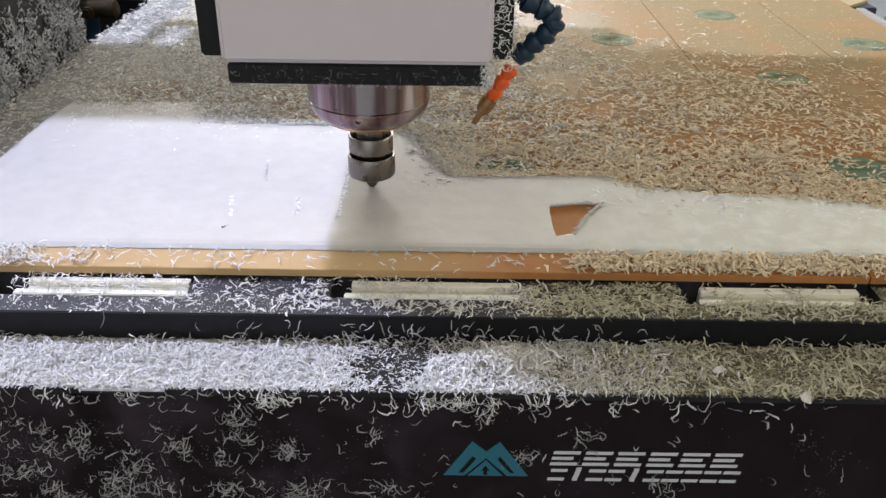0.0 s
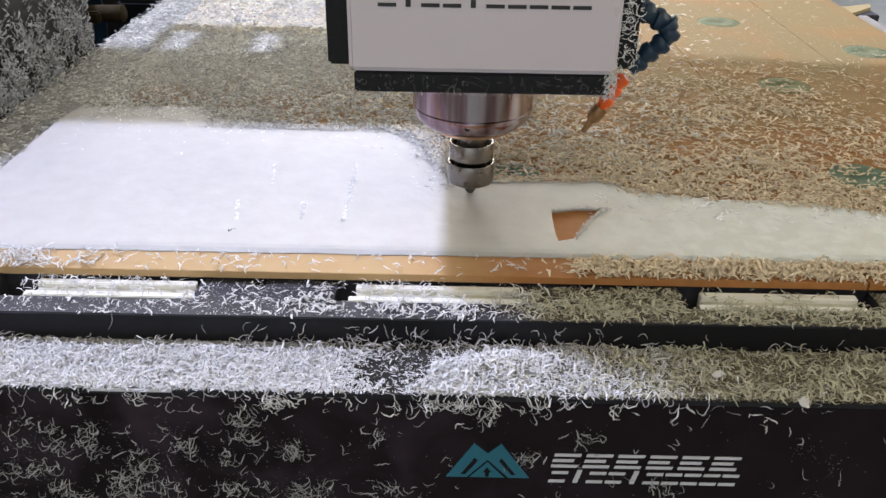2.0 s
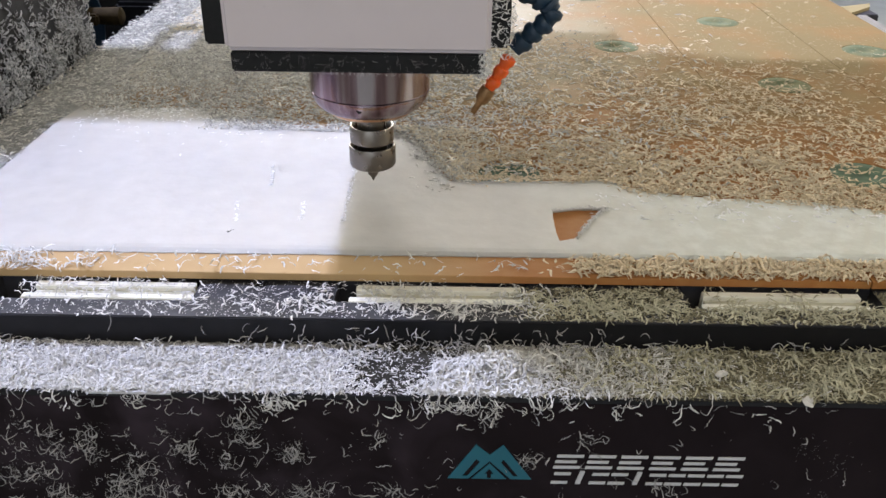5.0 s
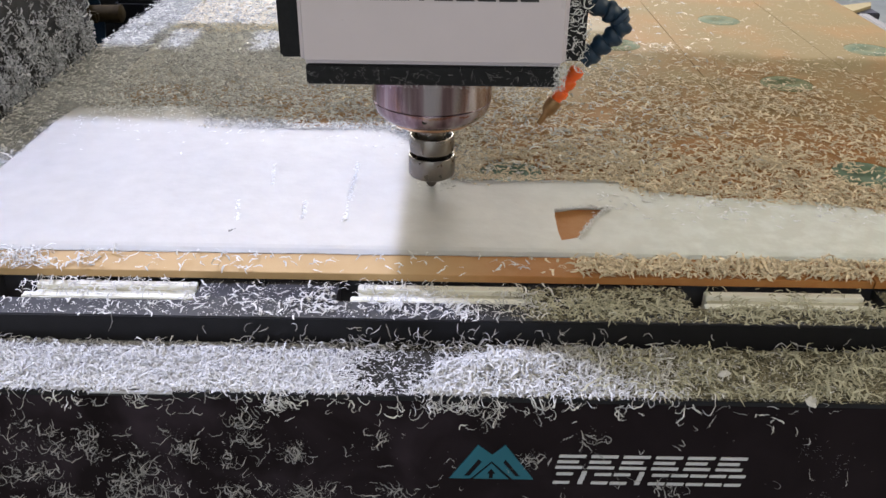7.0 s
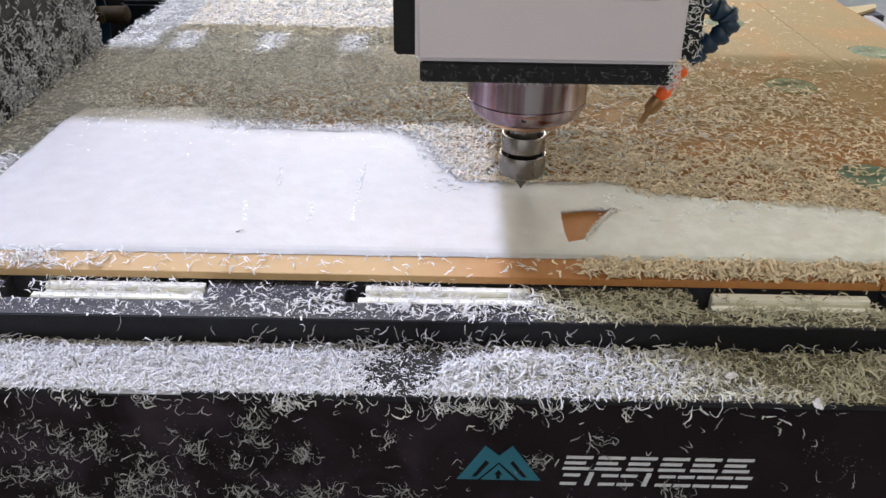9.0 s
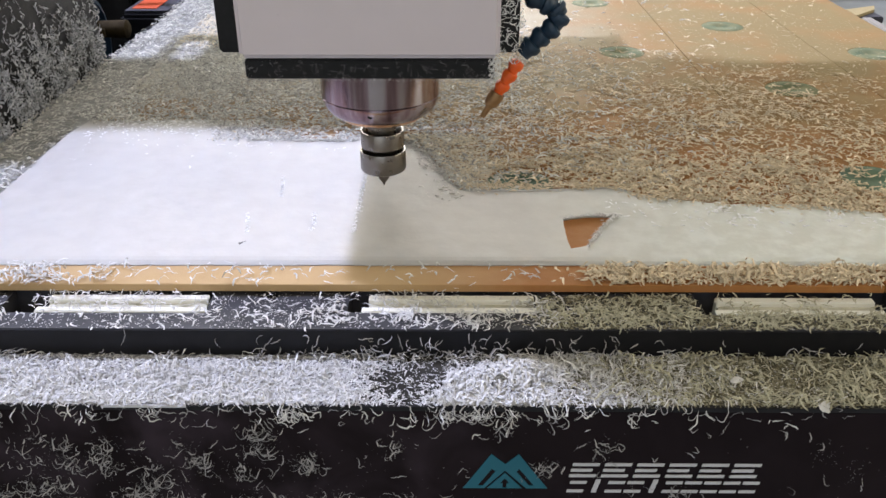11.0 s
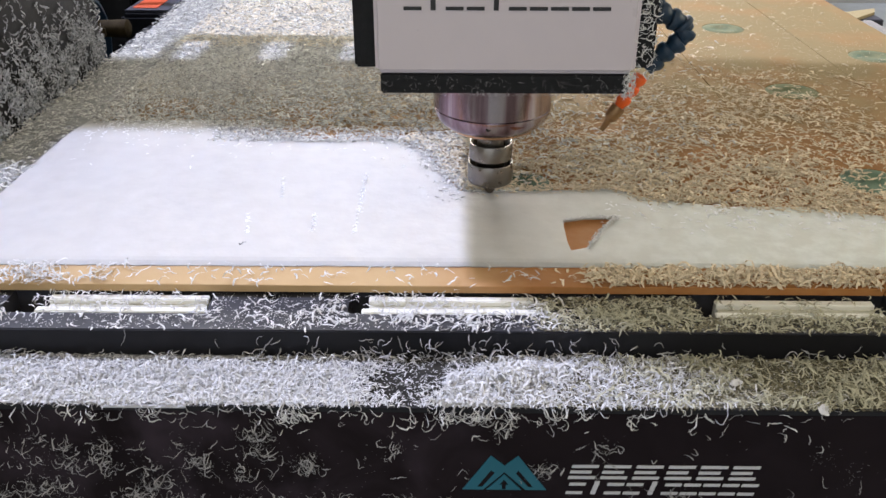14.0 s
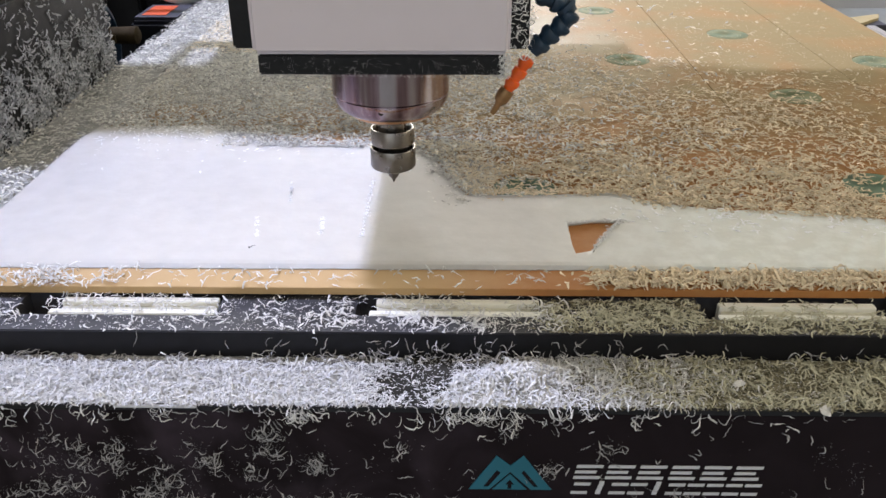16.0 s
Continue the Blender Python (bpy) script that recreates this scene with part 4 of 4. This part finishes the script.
        inside = (y > 0.178 + 0.065 * (x < -0.24)) | ((x > 0.00) & (x < 0.085) & (y > 0.170 - (x - 0.03) * 2.9)) | ((x > 0.08) & (y > 0.033)) | ((x > 0.28) & (y > 0.004)) | ((x > 0.45) & (y > -0.018))
        return np.clip(np.maximum(left * far * out, back) * (0.35 + 0.75 * clump(x, y, 14, 1.3)) * inside, 0, 1)
    p = spread(27000, (-0.416, 0.835), (-0.03, 1.2), behind)
    gone = np.zeros(len(p), bool)
    for cx, cy in ((0.144, 0.054), (0.551, 0.068)):
        d = np.hypot(p[:, 0] - cx, p[:, 1] - cy)
        gone |= (d < 0.040) & (RNG.uniform(0, 1, len(p)) < 0.45 + 0.4 * (p[:, 1] < cy))
    gone |= (np.hypot(p[:, 0] - 0.092, p[:, 1] - 0.022) < 0.013) & (RNG.uniform(0, 1, len(p)) < 0.8)
    p = p[~gone]
    dusty = RNG.uniform(0, 1, len(p)) < np.clip(0.35 + p[:, 0] * 1.4 - np.maximum(0, p[:, 1] - 0.3) * 0.5 - 0.55 * bump_band(p[:, 0], -0.02, 0.12, 0.03) * (p[:, 1] < 0.2), 0, 1)
    shavings("board_shavings", on(p[~dusty], BOARD, 0.003), (0, 0, 1), (0.006, 0.021), (0.0015, 0.0036), 1.7, 0.09, "curled plastic shavings of mixed tone, strewn over the fibreboard", M_CHIP_GREY, flat=0.85)
    shavings("board_shavings", on(p[dusty], BOARD, 0.003), (0, 0, 1), (0.006, 0.021), (0.0015, 0.0036), 1.7, 0.09, "curled shavings in the board's tint on the board", M_CHIP_TINTED, flat=0.55)
    p = spread(3300, (0.05, 0.64), (-0.03, 0.20), lambda x, y: behind(x, y) * np.clip((x - 0.05) / 0.09, 0, 1) * bump_band(y, -0.03, 0.13, 0.08))
    near = np.minimum(np.hypot(p[:, 0] - 0.144, p[:, 1] - 0.054), np.hypot(p[:, 0] - 0.551, p[:, 1] - 0.068))
    p = p[(near > 0.040) | (RNG.uniform(0, 1, len(p)) < 0.25)]
    shavings("board_shavings", on(p, BOARD, 0.006), (0, 0, 1), (0.008, 0.019), (0.0014, 0.0032), 2.4, 0.15, "curled plastic shavings heaped behind the sheet", M_CHIP_TINTED, flat=0.6)
    p = spread(1500, (0.0, 0.17), (0.03, 0.20), lambda x, y: behind(x, y) * bump_band(x, -0.05, 0.12, 0.06))
    p = p[np.hypot(p[:, 0] - 0.144, p[:, 1] - 0.054) > 0.038]
    shavings("board_shavings", on(p, BOARD, 0.005), (0, 0, 1), (0.006, 0.016), (0.0011, 0.0026), 2.2, 0.14, "fine pale shavings heaped in the sheet's cut corner", M_CHIP_CREAM, flat=0.6)
    p = spread(20000, (-0.416, 0.30), (0.63, 1.3), lambda x, y: np.clip(1.0 - (x + 0.28) * 2.8, 0, 1) * (0.4 + 0.6 * clump(x, y, 20, 3)) * bump_band(y, 0.64, 2, 0.05))
    shavings("far_shavings", on(p, BOARD, 0.002), (0, 0, 1), (0.008, 0.020), (0.0028, 0.0055), 2.0, 0.03, "creamy plastic shavings drifted over the fibreboard", M_CHIP_CREAM, K=4, flat=0.6)
    p = spread(13000, (-0.416, 0.20), (0.19, 0.66), lambda x, y: np.clip(1.0 - (x + 0.35) * 1.5, 0, 1) * (0.3 + 0.7 * clump(x, y, 18, 4)) * (y > 0.18 + 0.06 * (x < -0.24)))
    shavings("drifted_shavings", on(p, BOARD, 0.003), (0, 0, 1), (0.005, 0.013), (0.0012, 0.0028), 2.0, 0.05, "pale plastic shavings drifted over the fibreboard", M_CHIP_GREY, K=4, flat=0.9)
    p = spread(7000, (-0.1, 0.835), (0.10, 1.1), lambda x, y: np.clip(0.6 - y * 0.4, 0, 1))
    shavings("board_dust", on(p, BOARD), (0, 0, 1), (0.001, 0.0032), (0.0006, 0.0014), 1.0, 0.04, "pale plastic dust on the fibreboard", M_CHIP_TINTED, K=2)
    p = spread(6000, (-0.503, -0.392), (0.0, 1.6), lambda x, y: bump_band(x, -0.52, -0.413 - 0.018 * (y < 0.25), 0.012))
    shavings("rail_heap", on(p, 0.859, 0.006), (0, 0, 1), (0.007, 0.017), (0.0014, 0.0032), 2.2, 0.12, "grey-white shavings caked on the edge rail", M_CHIP_GREY, flat=0.6)
    p = spread(170, (0.20, 0.62), (-0.115, 0.03), lambda x, y: bump_band(x, 0.27, 1, 0.1) * (y < 0.010 - np.maximum(0, x - 0.27) * 0.16) * clump(x, y, 50, 2) * bump_band(y, -0.050, 0.2, 0.05))
    shavings("sheet_dust", on(p, SHEET), (0, 0, 1), (0.004, 0.013), (0.0014, 0.0030), 1.4, 0.01, "pale shavings and dust on the plastic sheet", M_BURR, flat=0.10)
    p = spread(90, (-0.41, 0.03), (0.06, 0.25), lambda x, y: np.clip((y - 0.06) / 0.12, 0, 1) ** 2 * clump(x, y, 45, 3) * (y < 0.18 + 0.065 * (x < -0.24)))
    shavings("sheet_shavings", on(p, SHEET), (0, 0, 1), (0.003, 0.012), (0.0009, 0.0018), 1.6, 0.03, "fine white shavings on the milled sheet", M_BURR, flat=0.4)
    p = spread(300, (-0.40, -0.18), (0.185, 0.26), lambda x, y: np.clip((y - 0.185) / 0.06, 0, 1) * (y < 0.25))
    shavings("sheet_shavings", on(p, SHEET, 0.001), (0, 0, 1), (0.005, 0.013), (0.0010, 0.0020), 2.0, 0.03, "white shavings heaped on the sheet's back edge", M_BURR, flat=0.4)
    edge = [(-0.263, 0.255), (-0.184, 0.188), (-0.09, 0.184), (0.003, 0.186), (0.041, 0.142), (0.064, 0.078), (0.082, 0.032), (0.15, 0.031), (0.246, 0.037), (0.279, 0.013), (0.445, -0.008), (0.6, -0.036)]
    p = np.concatenate([np.array(a) + (np.array(c) - np.array(a)) * RNG.uniform(0, 1, (int(2200 * math.dist(a, c)), 1)) for a, c in zip(edge, edge[1:])])
    p = p + RNG.normal(0, 1, p.shape) * np.where(p[:, :1] > 0.27, 0.0085, 0.0055) + np.where((p[:, :1] > 0.07) & (p[:, :1] < 0.27), 0.005, 0.0) * np.array((0, 1))
    left = p[:, 0] < 0.10
    for q, mat, label in ((p[left], M_CHIP_GREY, "white shavings along the torn edge of the sheet"), (p[~left], M_CHIP_TINTED, "tan shavings along the torn edge of the sheet")):
        shavings("fringe_shavings", on(q, SHEET, 0.001), (0, 0, 1), (0.004, 0.014), (0.0012, 0.0026), 2.2, 0.08, label, mat, flat=0.6)
    p = spread(230, (-0.01, 0.12), (0.00, 0.18), lambda x, y: np.exp(-((x - (0.069 - np.clip(y - 0.03, 0, 1) * 0.36)) / 0.016) ** 2))
    shavings("sheet_shavings", on(p, SHEET), (0, 0, 1), (0.003, 0.011), (0.0008, 0.0018), 1.8, 0.05, "pale shavings thinning out over the milled sheet", M_CHIP_GREY, flat=0.4)
    torn = [(0.182, -0.042), (0.208, -0.035), (0.238, -0.034), (0.219, -0.062), (0.199, -0.104)]
    p = np.concatenate([np.array(a) + (np.array(c) - np.array(a)) * RNG.uniform(0, 1, (int(1500 * math.dist(a, c)), 1)) for a, c in zip(torn, torn[1:])])
    p = np.concatenate([p + RNG.normal(0, 0.0009, p.shape), np.array((0.231, -0.040)) + RNG.normal(0, 0.0045, (26, 2))])
    shavings("torn_fibres", on(p, SHEET), (0, 0, 1), (0.003, 0.009), (0.0007, 0.0014), 1.6, 0.12, "white torn fibres round the hole in the sheet")
    for (xa, ya), (xb, yb), n in (((-0.127, 0.068), (-0.118, 0.010), 26), ((-0.148, -0.028), (-0.138, -0.073), 22), ((-0.077, -0.028), (-0.074, -0.071), 34), ((-0.032, 0.080), (-0.031, -0.076), 95)):
        f = RNG.uniform(0, 1, n)
        p = np.stack([xa + (xb - xa) * f, ya + (yb - ya) * f], 1) + RNG.normal(0, 0.0009, (n, 2))
        shavings("burrs", on(p, SHEET), (0, 0, 1), (0.003, 0.007), (0.0010, 0.0020), 2.0, 0.03, "white burrs along a milled score line", M_BURR, flat=0.3)
    # the front panel: tangles of fine curls, single hooks, and a mist of dust
    def panel(x, z):
        a = 0.25 + 0.75 * clump(x, z, 38, 2.2)
        return np.clip(a * (bump_band(x, -0.6, -0.04, 0.12) + 0.22 * bump_band(x, -0.05, 0.2, 0.1) + 0.03) * np.clip((0.806 - z) / 0.03, 0.04, 1), 0, 1)
    core = spread(105, (-0.40, 0.50), (0.66, LEDGE), panel)
    p = np.repeat(core, RNG.integers(4, 16, len(core)), axis=0)
    p = p + RNG.normal(0, 1, p.shape) * (0.0065, 0.0045)
    p = p[p[:, 1] < LEDGE - 0.004]
    p = p[p[:, 0] < 0.34]
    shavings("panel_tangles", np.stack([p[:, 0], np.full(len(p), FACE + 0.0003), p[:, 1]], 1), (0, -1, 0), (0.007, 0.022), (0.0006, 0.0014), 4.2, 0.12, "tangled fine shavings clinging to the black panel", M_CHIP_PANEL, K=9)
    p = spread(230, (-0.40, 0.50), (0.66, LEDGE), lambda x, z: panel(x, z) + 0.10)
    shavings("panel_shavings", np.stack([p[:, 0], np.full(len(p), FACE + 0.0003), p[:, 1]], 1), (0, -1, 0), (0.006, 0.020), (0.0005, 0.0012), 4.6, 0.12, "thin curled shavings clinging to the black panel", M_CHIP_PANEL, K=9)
    p = np.concatenate([np.repeat(core, 34, axis=0) + RNG.normal(0, 0.007, (34 * len(core), 2)), spread(500, (-0.40, 0.50), (0.66, LEDGE), lambda x, z: 0.05 + panel(x, z))])
    p = p[p[:, 1] < LEDGE - 0.004]
    shavings("panel_dust", np.stack([p[:, 0], np.full(len(p), FACE + 0.0004), p[:, 1]], 1), (0, -1, 0), (0.0006, 0.0022), (0.0003, 0.0008), 1.0, 0.05, "fine pale dust on the black panel", M_MIST, K=2)
    lip = np.array([(-0.305, 8), (-0.228, 10), (-0.172, 9), (-0.066, 30), (-0.050, 16), (-0.010, 6), (0.040, 10), (0.066, 26), (0.090, 24), (0.116, 16), (0.150, 14), (0.175, 8), (0.215, 7), (0.262, 6), (0.330, 5)])
    p = np.repeat(lip[:, :1], lip[:, 1].astype(int), axis=0)
    p = np.concatenate([p + RNG.normal(0, 0.008, p.shape), LEDGE - 0.001 - np.abs(RNG.normal(0, 0.0085, p.shape))], 1)
    shavings("edge_tangles", np.stack([p[:, 0], np.full(len(p), FACE - 0.0005), p[:, 1]], 1), (0, -1, 0), (0.008, 0.020), (0.0006, 0.0014), 3.6, 0.25, "white shavings tangled over the ledge's edge", M_CHIP, K=8)
    p = spread(90, (-0.45, 0.60), (0.792, LEDGE + 0.002), lambda x, z: np.clip((z - 0.792) / 0.03, 0, 1) ** 2 * (0.15 + bump_band(x, -0.45, -0.02, 0.1) + bump_band(x, 0.03, 0.25, 0.06)))
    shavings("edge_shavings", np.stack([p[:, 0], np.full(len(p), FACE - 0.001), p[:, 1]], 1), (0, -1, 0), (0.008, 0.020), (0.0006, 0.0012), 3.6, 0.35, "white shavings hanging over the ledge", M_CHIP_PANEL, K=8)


strew()
M_SWARF = material("dark_swarf", (0.05, 0.05, 0.05), 0.4, metal=0.6, vary=0.1)
speck = shavings("swarf_curl", np.array([(-0.139, -0.1005, SHEET), (-0.1365, -0.0985, SHEET)]), (0, 0, 1), (0.010, 0.012), (0.0012, 0.0016), 2.5, 0.1, "dark curl of swarf on the white sheet", M_SWARF)
speck["kind"], speck["category"] = "thing", "swarf"


def cling():
    """Shavings that ride on the gantry's upright and on the head."""
    p = spread(3700, (0.12, 0.535), (0.85, 1.03), lambda y, z: np.clip(1.4 - (z - 0.85) * 11.0, 0.06, 1) * (0.10 + 0.90 * clump(y, z, 48, 2)))
    ob = shavings("shaving_crust", np.stack([np.full(len(p), -0.5118), p[:, 0], p[:, 1]], 1), (1, 0, 0.0), (0.006, 0.015), (0.0014, 0.0036), 2.2, 0.35, "grey-white shavings caked on the upright", M_CRUST)
    ob.parent = GANTRY
    del ob["category"]
    p = spread(1500, (-0.80, -0.512), (0.85, 1.03), None)
    ob = shavings("shaving_crust", np.stack([p[:, 0], np.full(len(p), 0.1198), p[:, 1]], 1), (0, -1, 0), (0.007, 0.018), (0.0014, 0.0034), 2.0, 0.25, "grey-white shavings caked on the upright", M_CRUST)
    ob.parent = GANTRY
    del ob["category"]
    p = spread(220, (0.114, 0.132), (0.175, 0.34), None)
    ob = shavings("shaving_web", np.stack([p[:, 0], np.full(len(p), -0.1307), p[:, 1]], 1), (0, -1, 0), (0.005, 0.015), (0.0005, 0.0011), 4.0, 0.4, "thin shavings on the carriage", K=8)
    ob.parent = HEAD
    del ob["category"]
    p = spread(380, (-0.130, 0.0), (0.184, 0.34), None)
    ob = shavings("shaving_web", np.stack([np.full(len(p), 0.1322), p[:, 0], p[:, 1]], 1), (1, 0, 0), (0.005, 0.014), (0.0005, 0.0011), 4.0, 0.4, "thin shavings on the carriage", K=8)
    ob.parent = HEAD
    del ob["category"]
    p = spread(150, (0.106, 0.116), (0.160, 0.182), None)
    ob = shavings("shaving_web", np.stack([p[:, 0], np.full(len(p), -0.1384), p[:, 1]], 1), (0, -1, 0), (0.002, 0.008), (0.0003, 0.0008), 3.0, 0.5, "thin shavings on the skirt's corner")
    ob.parent = HEAD
    del ob["category"]
    p = spread(120, (-0.104, 0.111), (0.163, 0.178), None)
    ob = shavings("fibre_fuzz", np.stack([p[:, 0], np.full(len(p), -0.1382), p[:, 1]], 1), (0, -1, 0), (0.003, 0.010), (0.00010, 0.00018), 4.0, 0.05, "fine fibres on the skirt", M_CHIP_PANEL)
    ob.parent = HEAD
    del ob["category"]
    p = spread(190, (-0.106, 0.113), (0.1605, 0.163), lambda x, z: 0.35 + 0.65 * (np.abs(x) > 0.09))
    ob = shavings("fibre_fuzz", np.stack([p[:, 0], np.full(len(p), -0.1382), p[:, 1]], 1), (0, -1, 0), (0.002, 0.006), (0.0002, 0.0004), 3.0, 0.5, "fine fibres on the skirt", M_CHIP_PANEL)
    ob.parent = HEAD
    del ob["category"]


cling()


# ---- what moves ----
def motions():
    low, left, right, step = 0.857, -0.0075, 0.1440, 0.0135
    rows = [(0.0, -0.0030, 0, 0), (0.5, 0.0225, 0, 0), (1.0, 0.0475, 0, 0), (1.5, 0.0725, 0, 0), (2.0, 0.0978, 0, 0), (2.5, 0.1228, 0, 0), (2.8, 0.1378, 0, 0), (2.93, 0.1440, 0, 0.0002),
            (3.0, right, 0, 0.0015), (3.1, right, 0, 0.007), (3.2, right, 0, 0.0125), (3.3, right, 0, 0.0160), (3.4, 0.1425, 0, 0.0172), (3.5, 0.1275, 0, 0.0178), (3.6, 0.1035, 0, 0.0190), (3.7, 0.0720, 0, 0.0203),
            (3.8, 0.0450, 0, 0.0210), (3.9, 0.0205, 0, 0.0213), (4.0, 0.0015, 0, 0.0215), (4.1, left, 0, 0.0215), (4.25, left, 0, 0.0215), (4.5, left, 1, 0.0200), (4.8, left, 1, 0.0145), (5.2, left, 1, 0.0085), (5.6, left, 1, 0.002), (5.78, left, 1, 0.0),
            (6.0, 0.0042, 1, 0), (6.5, 0.0292, 1, 0), (7.0, 0.0540, 1, 0), (7.5, 0.0785, 1, 0), (8.0, 0.1035, 1, 0), (8.5, 0.1275, 1, 0), (8.7, 0.1375, 1, 0), (8.84, 0.1440, 1, 0.0002),
            (8.92, right, 1, 0.0015), (9.02, right, 1, 0.007), (9.12, right, 1, 0.0125), (9.22, right, 1, 0.0160), (9.34, 0.1425, 1, 0.0172), (9.44, 0.1275, 1, 0.0178), (9.54, 0.1035, 1, 0.0190), (9.64, 0.0720, 1, 0.0203),
            (9.74, 0.0450, 1, 0.0210), (9.84, 0.0205, 1, 0.0213), (9.94, 0.0015, 1, 0.0215), (10.05, left, 1, 0.0215), (10.2, left, 1, 0.0215), (10.5, left, 2, 0.0190), (10.8, left, 2, 0.0145), (11.0, left, 2, 0.0115), (11.5, left, 2, 0.0050), (11.72, left, 2, 0.0003),
            (12.0, 0.0080, 2, 0), (12.5, 0.0335, 2, 0), (13.0, 0.0585, 2, 0), (13.5, 0.0835, 2, 0), (14.0, 0.1085, 2, 0), (14.5, 0.1330, 2, 0.0004), (14.68, 0.1415, 2, 0.0006), (14.78, right, 2, 0.002),
            (14.9, right, 2, 0.0075), (15.0, right, 2, 0.0120), (15.12, right, 2, 0.0160), (15.22, 0.1440, 2, 0.0170), (15.3, 0.1390, 2, 0.0175), (15.4, 0.1210, 2, 0.0183), (15.5, 0.0965, 2, 0.0190), (15.6, 0.0700, 2, 0.0200), (15.8, 0.0200, 2, 0.0210), (15.9, 0.0040, 2, 0.0213), (16.0, -0.0045, 2, 0.0215)]
    walk(HEAD, [(t, pose(x, step * k, low + z)) for t, x, k, z in rows])
    walk(GANTRY, [(t, pose(0, step * k, 0)) for t, x, k, z in rows])


motions()
